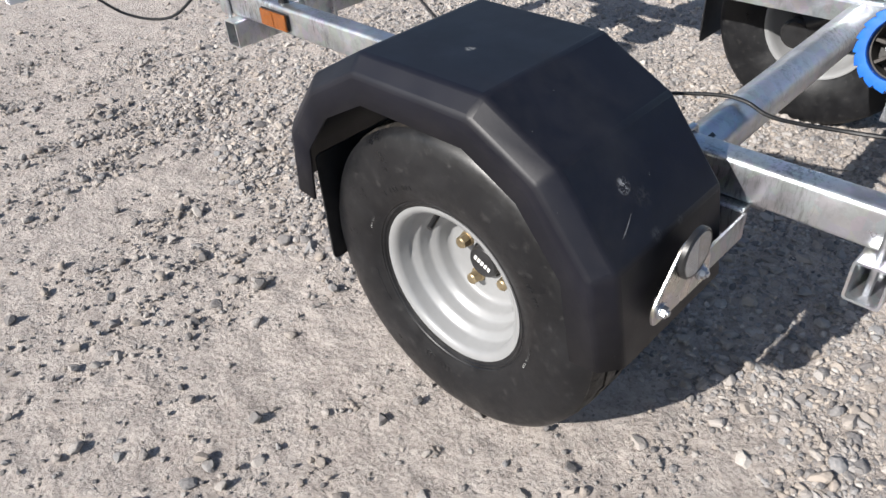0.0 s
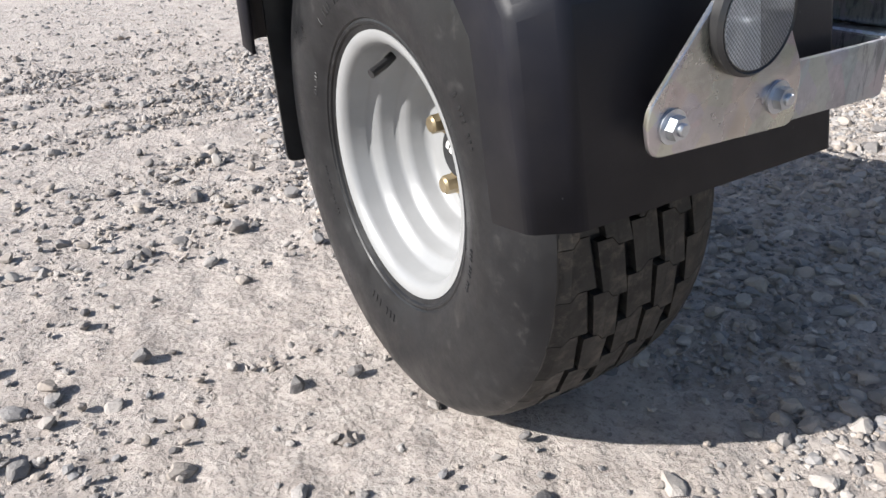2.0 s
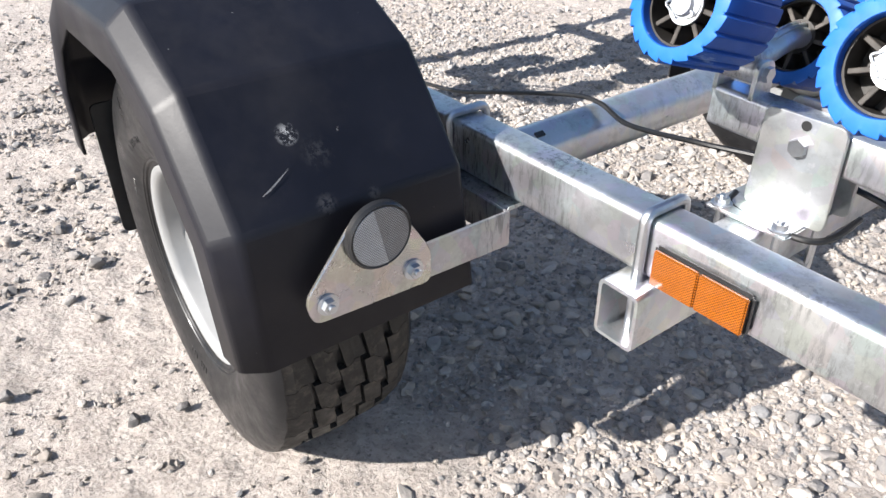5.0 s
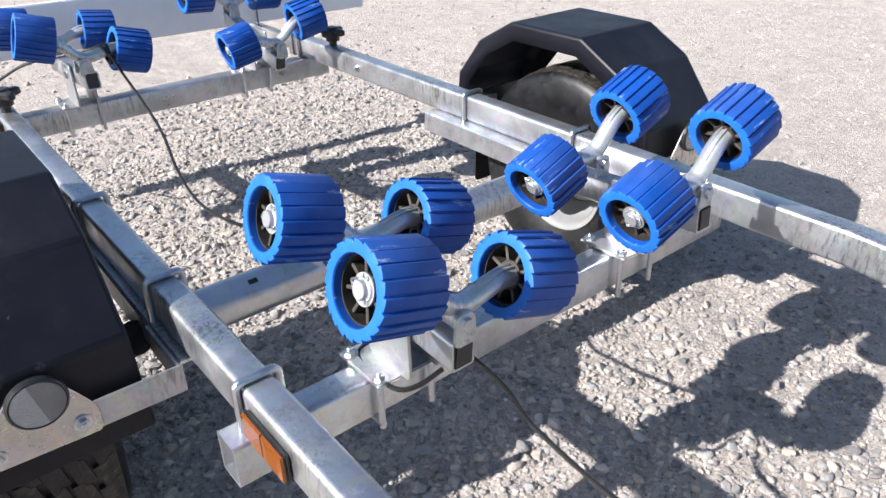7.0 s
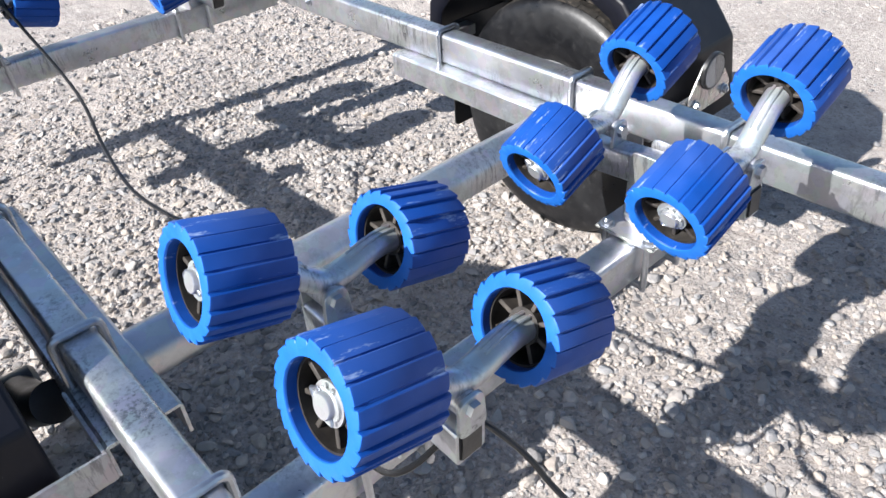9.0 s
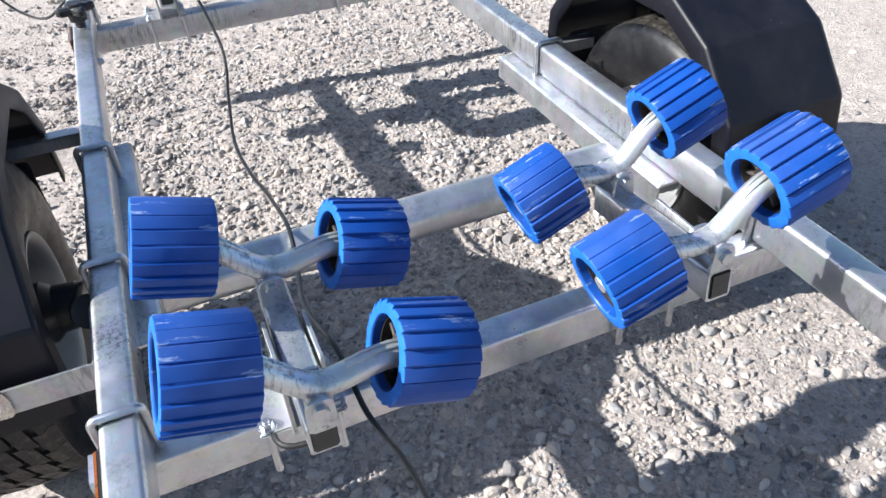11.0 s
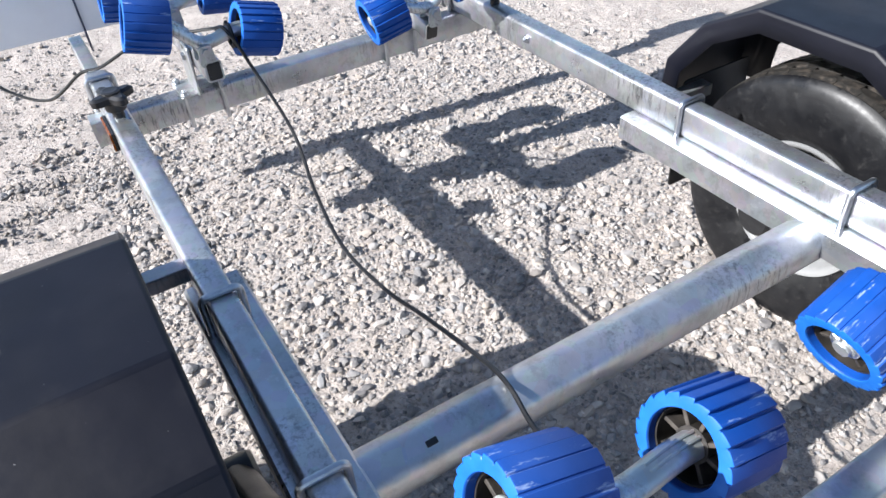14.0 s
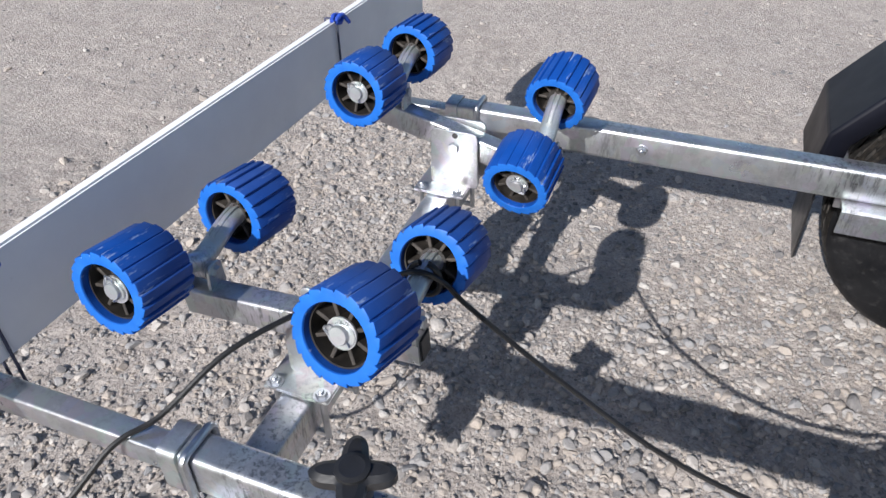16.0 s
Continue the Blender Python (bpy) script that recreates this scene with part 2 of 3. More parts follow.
def rounded(w, h, r, n=4):
    """A rounded rectangle as (u, v) points."""
    out = []
    for cx, cy, a in ((w / 2 - r, h / 2 - r, 0), (-w / 2 + r, h / 2 - r, 90), (-w / 2 + r, -h / 2 + r, 180), (w / 2 - r, -h / 2 + r, 270)):
        for i in range(n + 1):
            t = radians(a + 90 * i / n)
            out.append((cx + r * math.cos(t), cy + r * math.sin(t)))
    return out


def ring(r, n=12):
    return [(r * math.cos(2 * math.pi * i / n), r * math.sin(2 * math.pi * i / n)) for i in range(n)]


def sweep(points, section, up=(0, 0, 1), caps=True, hole=None, closed=False):
    """A section carried along points; hole: an inner section, which leaves the ends open."""
    bm = bmesh.new()
    pts = [Vector(p) for p in points]
    up = Vector(up)
    loops, inner = [], []
    last = None
    for i, p in enumerate(pts):
        if closed:
            d = (pts[(i + 1) % len(pts)] - pts[i - 1]).normalized()
        else:
            d = (pts[min(i + 1, len(pts) - 1)] - pts[max(i - 1, 0)]).normalized()
        u = d.cross(up)
        if u.length < 0.05:
            u = last or d.cross(Vector((1, 0.3, 0)))
        u.normalize()
        last = u
        v = u.cross(d).normalized()
        loops.append([bm.verts.new(p + u * a + v * b) for a, b in section])
        if hole:
            inner.append([bm.verts.new(p + u * a + v * b) for a, b in hole])
    n = len(section)

    def skin(ls):
        for a, b in zip(ls, ls[1:] + ([ls[0]] if closed else [])):
            for i in range(n):
                bm.faces.new((a[i], a[(i + 1) % n], b[(i + 1) % n], b[i]))

    skin(loops)
    if hole:
        skin(inner)
        for k in (0, -1):
            for i in range(n):
                bm.faces.new((loops[k][i], loops[k][(i + 1) % n], inner[k][(i + 1) % n], inner[k][i]))
    elif caps and not closed:
        bm.faces.new(loops[0])
        bm.faces.new(loops[-1][::-1])
    return bm


def smooth_path(points, steps=8):
    """Catmull-Rom points through the given ones."""
    p = [Vector(q) for q in points]
    p = [p[0] * 2 - p[1]] + p + [p[-1] * 2 - p[-2]]
    out = []
    for i in range(1, len(p) - 2):
        for k in range(steps):
            t = k / steps
            a, b, c, d = p[i - 1:i + 3]
            out.append(0.5 * ((2 * b) + (c - a) * t + (2 * a - 5 * b + 4 * c - d) * t * t + (3 * b - a - 3 * c + d) * t ** 3))
    return out + [p[-2]]


def lathe(profile, n=48, closed=False):
    """(radius, height) pairs turned about z."""
    bm = bmesh.new()
    rows = [[bm.verts.new((r * math.cos(2 * math.pi * i / n), r * math.sin(2 * math.pi * i / n), z)) for i in range(n)] if r > 1e-5
            else [bm.verts.new((0, 0, z))] for r, z in profile]
    pairs = list(zip(rows, rows[1:])) + ([(rows[-1], rows[0])] if closed else [])
    for a, b in pairs:
        for i in range(n):
            j = (i + 1) % n
            if len(a) == 1 and len(b) > 1:
                bm.faces.new((a[0], b[i], b[j]))
            elif len(b) == 1 and len(a) > 1:
                bm.faces.new((a[i], b[0], a[j]))
            elif len(a) > 1:
                bm.faces.new((a[i], a[j], b[j], b[i]))
    return bm


def moved(bm, m):
    bmesh.ops.transform(bm, matrix=m, verts=bm.verts)
    return bm


def plate(outline, thick, holes_bevel=0.0008):
    """A flat plate in the local xy plane, from z 0 to thick."""
    bm = bmesh.new()
    f = bm.faces.new([bm.verts.new((x, y, 0)) for x, y in outline])
    g = bmesh.ops.extrude_face_region(bm, geom=[f])
    for v in g["geom"]:
        if isinstance(v, bmesh.types.BMVert):
            v.co.z += thick
    if holes_bevel:
        rim_edges = [e for e in bm.edges if abs(e.verts[0].co.z - e.verts[1].co.z) < 1e-6]
        bmesh.ops.bevel(bm, geom=rim_edges, offset=holes_bevel, segments=1, affect="EDGES")
    return bm


def rounded_poly(corners, r, n=4):
    """A convex polygon with its corners rounded."""
    out = []
    k = len(corners)
    for i in range(k):
        p, a, b = Vector(corners[i]), Vector(corners[i - 1]), Vector(corners[(i + 1) % k])
        da, db = (a - p).normalized(), (b - p).normalized()
        p0, p1 = p + da * r, p + db * r
        for j in range(n + 1):
            t = j / n
            q = p0 * (1 - t) ** 2 + p * 2 * t * (1 - t) + p1 * t * t
            out.append((q.x, q.y))
    return out


def hexbolt(r=0.0078, head=0.006, tip=0.005, washer=0.0108):
    """A nut on its washer with the thread's end standing out, along z."""
    w = lathe([(0, 0), (washer, 0), (washer, 0.002), (0, 0.002)], 20)
    h = bmesh.new()
    bmesh.ops.create_cone(h, cap_ends=True, segments=6, radius1=r, radius2=r * 0.94, depth=head)
    moved(h, Matrix.Translation((0, 0, 0.002 + head / 2)))
    t = lathe([(r * 0.52, 0), (r * 0.52, head + tip * 0.8), (r * 0.42, head + tip), (0, head + tip)], 12)
    return join(w, h, t)


def hexhead(r=0.0085, head=0.0055):
    """A plain bolt head along z."""
    h = bmesh.new()
    bmesh.ops.create_cone(h, cap_ends=True, segments=6, radius1=r, radius2=r * 0.93, depth=head)
    return moved(h, Matrix.Translation((0, 0, head / 2)))


AXIS_X = Matrix.Rotation(radians(90), 4, "Y")      # z -> x
AXIS_NY = Matrix.Rotation(radians(90), 4, "X")     # z -> -y
AXIS_PY = Matrix.Rotation(radians(-90), 4, "X")    # z -> y
BOLT_ME = mesh_of("bolt", hexbolt(), BOLT)
HEAD_ME = mesh_of("bolt_head", hexhead(), BOLT)

# ---------- ground ----------
rng = np.random.default_rng(7)


def lattice_noise(x, y, scale, seed):
    """Smooth value noise on plain arrays."""
    table = np.random.default_rng(seed).random((256, 256))
    x, y = x * scale, y * scale
    i, j = np.floor(x).astype(int), np.floor(y).astype(int)
    u, v = x - i, y - j
    u, v = u * u * (3 - 2 * u), v * v * (3 - 2 * v)
    g = lambda a, b: table[a % 256, b % 256]
    return (g(i, j) * (1 - u) + g(i + 1, j) * u) * (1 - v) + (g(i, j + 1) * (1 - u) + g(i + 1, j + 1) * u) * v


def ground_height(x, y):
    near = np.exp(-((x + 0.4) ** 2 + (y - 0.2) ** 2) / 9)
    h = (lattice_noise(x, y, 2.1, 1) - 0.5) * 0.014 + (lattice_noise(x, y, 9, 2) - 0.5) * 0.009 + (lattice_noise(x, y, 34, 3) - 0.5) * 0.007 - 0.007 * np.clip(lattice_noise(x, y, 61, 12) - 0.72, 0, 1) * 3.0 * np.clip(lattice_noise(x, y, 5, 13) + 0.2, 0, 1) + (lattice_noise(x, y, 95, 14) - 0.5) * 0.004
    return h * near - 0.034 * np.clip(y - 0.12, 0, 0.6)


def gravel_cover(x, y):
    """How densely loose stone lies: a strip along the trailer, thin on the driven track beside it."""
    edge = -0.62 + 0.20 * (lattice_noise(x, y, 1.7, 4) - 0.5) + 0.16 * (lattice_noise(x, y, 6, 5) - 0.5)
    edge = edge + 0.10 * np.clip(-x - 0.6, 0, 1.5)
    edge = np.where(x > -0.35, edge + 0.10, edge)
    strip = np.clip((y - edge) / 0.12, 0, 1) * np.clip((1.25 + 0.5 * (lattice_noise(x, y, 1.1, 6) - 0.5) - y) / 0.5, 0, 1)
    heap = 0.55 * np.exp(-((x - 0.30) ** 2 / 0.16 + (y + 0.20) ** 2 / 0.10))
    fade = np.clip((x + 2.5 - 0.5 * lattice_noise(x, y, 2.3, 17)) / 0.9, 0, 1) * np.clip((1.6 - x - 0.4 * lattice_noise(x, y, 2.7, 18)) / 0.5, 0, 1)
    return fade * np.clip(strip * (0.45 + heap + 0.75 * lattice_noise(x, y, 3.1, 8)), 0, 1)


def axis_steps(lo, hi, step, far):
    mid = np.arange(lo, hi, step)
    grow = step * 1.16 ** np.arange(1, 80)
    out = np.cumsum(grow)
    out = out[out < far]
    return np.concatenate([(lo - out)[::-1], mid, hi + out])


gx, gy = axis_steps(-2.2, 1.3, 0.0085, 400), axis_steps(-1.35, 1.5, 0.0085, 400)
GX, GY = np.meshgrid(gx, gy, indexing="ij")
GZ = ground_height(GX, GY)
nx, ny = GX.shape
gv = np.stack([GX, GY, GZ], -1).reshape(-1, 3)
idx = np.arange(nx * ny).reshape(nx, ny)
gf = np.stack([idx[:-1, :-1], idx[1:, :-1], idx[1:, 1:], idx[:-1, 1:]], -1).reshape(-1, 4)


def array_mesh(name, verts, faces, material, smooth):
    me = bpy.data.meshes.new(name)
    me.vertices.add(len(verts))
    me.vertices.foreach_set("co", verts.astype(np.float32).ravel())
    k = faces.shape[1]
    me.loops.add(faces.size)
    me.loops.foreach_set("vertex_index", faces.astype(np.int32).ravel())
    me.polygons.add(len(faces))
    me.polygons.foreach_set("loop_start", np.arange(0, faces.size, k, dtype=np.int32))
    me.polygons.foreach_set("use_smooth", np.full(len(faces), smooth))
    me.materials.append(material)
    me.update(calc_edges=True)
    me.validate()
    return me


tagged(new("ground", array_mesh("ground", gv, gf, SOIL, True)), "pale dusty compacted gravel yard", "ground", kind="structure")

def ball(subdivisions):
    bm = bmesh.new()
    bmesh.ops.create_icosphere(bm, subdivisions=subdivisions, radius=1)
    bm.verts.ensure_lookup_table()
    v, f = np.array([q.co[:] for q in bm.verts]), np.array([[q.index for q in p.verts] for p in bm.faces])
    bm.free()
    return v, f


FINE, COARSE = ball(2), ball(1)


def stones(name, xs, ys, size, sink, label, material=None):
    """Broken stones of the given sizes, part sunk into the ground, in one mesh: larger ones cut by random planes, small ones plain chips."""
    verts, faces, total = [], [], 0
    for (bv, bf), pick in ((FINE, size > 0.018), (COARSE, size <= 0.018)):
        px, py, ps, pk = xs[pick], ys[pick], size[pick], sink[pick]
        n, k = len(px), len(bv)
        shape = np.repeat(bv[None], n, 0)
        if k > 20:
            for cut in range(9):
                way = rng.standard_normal((n, 3))
                way /= np.linalg.norm(way, axis=1)[:, None]
                over = np.einsum("nkc,nc->nk", shape, way) - rng.uniform(0.48, 0.80, n)[:, None]
                shape = shape - np.clip(over, 0, None)[..., None] * way[:, None]
            shape = shape * 1.28
        else:
            shape = shape * (1 + 0.17 * rng.standard_normal((n, k, 1)).clip(-1.7, 1.5))
        shape = shape * np.stack([rng.uniform(0.8, 1.35, n), rng.uniform(0.65, 1.05, n), rng.uniform(0.45, 0.8, n)], -1)[:, None]
        a, b = rng.uniform(0, 2 * np.pi, n), rng.uniform(-0.5, 0.5, n)
        cb, sb = np.cos(b)[:, None], np.sin(b)[:, None]
        x, z, y = shape[..., 0] * cb - shape[..., 2] * sb, shape[..., 0] * sb + shape[..., 2] * cb, shape[..., 1]
        ca, sa = np.cos(a)[:, None], np.sin(a)[:, None]
        half = ps[:, None] / 2
        v = np.stack([px[:, None] + (x * ca - y * sa) * half, py[:, None] + (x * sa + y * ca) * half,
                      (ground_height(px, py) + ps * (0.24 - 0.34 * pk))[:, None] + z * half], -1)
        verts.append(v.reshape(-1, 3))
        faces.append((bf[None] + (np.arange(n) * k)[:, None, None]).reshape(-1, 3) + total)
        total += n * k
    return tagged(new(name, array_mesh(name, np.concatenate(verts), np.concatenate(faces), material or STONE, False)), label, "gravel", kind="stuff")


def scatter(count, x0, x1, y0, y1):
    return rng.uniform(x0, x1, count), rng.uniform(y0, y1, count)


xs, ys = scatter(150000, -2.4, 1.5, -1.3, 1.9)
keep = rng.random(len(xs)) < gravel_cover(xs, ys)
xs, ys = xs[keep], ys[keep]
stones("gravel", xs, ys, np.clip(rng.lognormal(np.log(0.0086), 0.47, len(xs)), 0.0042, 0.026), 0.15 + 1.05 * rng.random(len(xs)), "loose grey and tan crushed stone gravel")
xs, ys = scatter(80000, -2.6, 1.3, -1.6, -0.3)
# the loose ones lie in short rows across the track
rows = np.clip((lattice_noise(xs * 3.2, ys, 5.0, 15) - 0.45) * 3.2, 0, 1) * np.clip(1.5 * lattice_noise(xs, ys, 1.6, 16), 0.15, 1)
fade = np.clip((xs + 2.6) / 0.8, 0, 1) * np.clip((ys + 1.7) / 0.3, 0, 1)
keep = rng.random(len(xs)) < fade * (0.11 * lattice_noise(xs, ys, 2.5, 9) + 0.62 * rows)
xs, ys = xs[keep], ys[keep]
stones("embedded_gravel", xs, ys, np.clip(rng.lognormal(np.log(0.0062), 0.58, len(xs)), 0.0030, 0.023), rng.uniform(-0.7, 0.6, len(xs)), "small grey stones pressed into pale dust", GREYSTONE)
xs, ys = scatter(10000, -4.5, 1.5, 0.9, 4.2)
# and in patches on the open yard behind the lighting board
bx, by = scatter(26000, -5.0, -1.2, -1.2, 2.6)
keep = rng.random(len(bx)) < 0.75 * np.clip(lattice_noise(bx, by, 1.4, 19) * 2.2 - 0.75, 0, 1) * np.clip((bx + 5.0) / 1.5, 0, 1)
xs, ys = np.concatenate([xs, bx[keep]]), np.concatenate([ys, by[keep]])
stones("scattered_gravel", xs, ys, np.clip(rng.lognormal(np.log(0.009), 0.4, len(xs)), 0.004, 0.025), rng.uniform(0.4, 1.3, len(xs)), "sparse small stones on swept dust")

# ---------- the trailer ----------
trailer = tagged(new("boat_trailer"), "galvanised boat trailer with blue wobble rollers and black mudguards", "trailer")
# it stands a little nose up and leans away from the near wheel
LEAN = Matrix.Translation((0, 0, 0.008)) @ Matrix.Rotation(radians(-0.40), 4, "Y") @ Matrix.Rotation(radians(-0.69), 4, "X")
trailer.matrix_basis = LEAN

RAIL_Y, RAIL_TOP, RAIL_LOW = 0.425, 0.437, 0.377
BEAM_TOP, BEAM_LOW = 0.376, 0.316
FRONT_X, REAR_X = 0.430, -0.945
RAIL_SEC = rounded(0.042, 0.060, 0.008)
RAIL_HOLE = rounded(0.034, 0.052, 0.005)
UB = ring(0.0052, 10)


def u_bolt(x, y, half, top, low):
    """A bent rod over a rail: two legs and a rounded bridge, along y."""
    r = 0.008
    pts = [(x, y - half, low), (x, y - half, top - r)]
    pts += [(x, y - half + r - r * math.cos(a), top - r + r * math.sin(a)) for a in (0.5, 1.05)] + [(x, y - half + r, top)]
    pts += [(x, y + half - r, top)] + [(x, y + half - r + r * math.sin(a), top - r + r * math.cos(a)) for a in (0.5, 1.05)]
    pts += [(x, y + half, top - r), (x, y + half, low)]
    return sweep(pts, UB, up=(1, 0, 0))


for s in (-1, 1):
    rail_y = RAIL_Y + (0.008 if s < 0 else 0.0)   # the near rail stands a little farther out
    wide = rail_y - RAIL_Y
    path = [(x, s * rail_y, 0.407) for x in (-1.0, -0.5, 0.0, 0.4, 0.62)]
    bend = smooth_path([(0.62, s * (0.425 + wide), 0.407), (0.71, s * (0.424 + wide), 0.407), (0.80, s * (0.408 + wide), 0.407), (0.92, s * (0.362 + wide), 0.407), (1.07, s * (0.297 + wide), 0.407), (1.9, s * (0.03 + wide), 0.407)], 6)
    part("rail", sweep(path[:-1] + bend, RAIL_SEC, hole=RAIL_HOLE), GALV, trailer)
    # telescopic stub for the lighting board, with its clamp knob
    part("extension_tube", sweep([(-0.80, s * rail_y, 0.405), (-1.300, s * rail_y, 0.405)], rounded(0.030, 0.036, 0.004), hole=rounded(0.025, 0.031, 0.003)), GALV, trailer)
    part("rail_collar", sweep([(-1.012, s * rail_y, 0.407), (-0.989, s * rail_y, 0.407)], rounded(0.050, 0.068, 0.009), hole=rounded(0.0425, 0.0605, 0.008)), GALV, trailer)
    lobes = [((0.020 + 0.007 * math.cos(4 * t)) * math.cos(t), (0.020 + 0.007 * math.cos(4 * t)) * math.sin(t)) for t in np.linspace(0, 2 * math.pi, 48, endpoint=False)]
    head = moved(plate(lobes, 0.018, 0.004), Matrix.Translation((0, 0, 0.030)))
    stem = lathe([(0.007, 0), (0.007, 0.012), (0.012, 0.016), (0.013, 0.032), (0.0, 0.032)], 20)
    top = lathe([(0.011, 0.046), (0.011, 0.051), (0.008, 0.0525), (0, 0.051)], 20)
    part("clamp_knob", join(head, stem, top), BLACK, trailer, "black plastic four-lobed clamp knob", pose(-0.786, s * rail_y, RAIL_TOP - 0.001, 0, 0, 20) @ Matrix.Diagonal((1.6, 1.6, 1.05, 1)))
    part("rail_bolt", BOLT_ME, BOLT, trailer, m=Matrix.Translation((-0.635, s * (rail_y - 0.021), 0.407)) @ (AXIS_PY if s < 0 else AXIS_NY))
    # suspension channel under the rail
    chan = [(-0.043, -0.046), (-0.043, -0.004), (-0.039, 0), (0.039, 0), (0.043, -0.004), (0.043, -0.046), (0.039, -0.046), (0.039, -0.004), (-0.039, -0.004), (-0.039, -0.046)]
    part("axle_bracket", sweep([(-0.297, s * (0.417 + wide), 0.3765), (0.262, s * (0.417 + wide), 0.3765)], chan), GALV, trailer)
    for x in (-0.180, 0.150):
        part("u_bolt", u_bolt(x, s * rail_y, 0.0265, RAIL_TOP + 0.0055, 0.352), BOLT, trailer)
    for x in (FRONT_X, REAR_X):
        part("u_bolt", u_bolt(x + ((-0.030 if s < 0 else -0.004) if x < 0 else 0), s * rail_y, 0.0265, RAIL_TOP + 0.0055, 0.304), BOLT, trailer)
    for x in (FRONT_X, REAR_X - (0.030 if s < 0 else 0.004)):
        for dy in (-0.0265, 0.0265):
            part("u_bolt_nut", BOLT_ME, BOLT, trailer, m=pose(x, s * rail_y + dy, BEAM_LOW, 180))
    # side markers
    for x in (0.492, -0.792):
        drop = 0.010 if x > 0 else 0.004
        mark = part("side_marker", box(x - 0.048, x + 0.048, min(s * (0.4465 + wide), s * (0.4535 + wide)), max(s * (0.4465 + wide), s * (0.4535 + wide)), 0.390 - drop, 0.430 - drop, 0.003), BLACK, trailer, "amber side reflector on black backing")
        for x0, x1 in ((x - 0.0455, x - 0.0004), (x + 0.0004, x + 0.0455)):
            part("lens", box(x0, x1, min(s * (0.452 + wide), s * (0.4565 + wide)), max(s * (0.452 + wide), s * (0.4565 + wide)), 0.3925 - drop, 0.4275 - drop, 0.0012), AMBER, mark, "ribbed amber lens")

for x in (FRONT_X, REAR_X):
    part("cross_beam", sweep([(x, -0.482, 0.346), (x, 0.482, 0.346)], rounded(0.045, 0.060, 0.006), hole=rounded(0.038, 0.053, 0.004)), GALV, trailer)

# hexagonal axle tube
hexa = rounded_poly([(0.040 * math.cos(radians(60 * i + 30)), 0.040 * math.sin(radians(60 * i + 30))) for i in range(6)], 0.012, 3)
part("axle", sweep([(0.112, -0.46, 0.338), (0.112, 0.46, 0.338)], hexa), GALV, trailer)
# the slot's dark inside is a black block set on the uncut tube
part("axle_slot", moved(box(-0.004, 0.004, -0.0075, 0.0075, -0.002, 0.0022, 0.0008, 1), Matrix.Translation((0.1293, -0.298, 0.3680)) @ Matrix.Rotation(radians(30), 4, "Y")), BLACK, trailer)

# ---------- wheels ----------
R_TYRE = 0.2600
tyre_profile = [(0.118, 0.064), (0.124, 0.076), (0.131, 0.079), (0.140, 0.083), (0.155, 0.0905), (0.180, 0.0955), (0.204, 0.0955), (0.225, 0.0925), (0.238, 0.0893), (0.2465, 0.0845), (0.2520, 0.0782), (0.2512, 0.0700), (0.2512, 0.030), (0.2515, 0.0)]
tyre_profile = tyre_profile + [(r, -z) for r, z in tyre_profile[-2::-1]]
TYRE_ME = mesh_of("tyre", lathe(tyre_profile, 96), RUBBER)


def tread():
    """Five ribs of slanted blocks: saw-edged grooves between the ribs and bent sipes between the blocks."""
    bm = bmesh.new()
    pitch = 36
    d = 2 * math.pi / pitch
    ribs = [(-0.0785, -0.0495, 0.0, 0.0042), (-0.0425, -0.0185, 0.0042, 0.0042), (-0.0118, 0.0118, 0.0042, 0.0042), (0.0185, 0.0425, 0.0042, 0.0042), (0.0495, 0.0785, 0.0042, 0.0)]

    def rad(y):
        return 0.2518 if abs(y) > 0.075 else R_TYRE - 0.9 * y * y

    for ri, (a, b, za, zb) in enumerate(ribs):
        mid, kink = (a + b) / 2, 0.16 * d
        for i in range(pitch):
            t0 = d * (i + (0.0, 0.35, 0.7, 0.2, 0.5)[ri])
            g = 0.010 * d
            sg = 1 if ri % 2 else -1
            pts = [(t0 + g, a - za), (t0 + d - g, a + za), (t0 + d - g, mid - 0.003), (t0 + d - g + sg * kink, mid + 0.003), (t0 + d - g + sg * kink, b + zb), (t0 + g + sg * kink, b - zb), (t0 + g + sg * kink, mid + 0.003), (t0 + g, mid - 0.003)]
            top = [bm.verts.new((rad(y) * math.cos(t), rad(y) * math.sin(t), y)) for t, y in pts]
            low = [bm.verts.new((0.2495 * math.cos(t), 0.2495 * math.sin(t), y)) for t, y in pts]
            bm.faces.new((top[0], top[1], top[2], top[7]))
            bm.faces.new((top[7], top[2], top[3], top[6]))
            bm.faces.new((top[6], top[3], top[4], top[5]))
            for k in range(8):
                bm.faces.new((top[k], top[(k + 1) % 8], low[(k + 1) % 8], low[k]))
    return bm


TREAD_ME = mesh_of("tread", tread(), TREAD, False)
# raised rings on the outer sidewall
BEAD_ME = mesh_of("sidewall_ring", join(lathe([(0.137, 0.0812), (0.1385, 0.0840), (0.1405, 0.0848), (0.1425, 0.0842)], 96), lathe([(0.142, 0.0835), (0.144, 0.0860), (0.147, 0.0868), (0.150, 0.0880)], 96)), RUBBER)

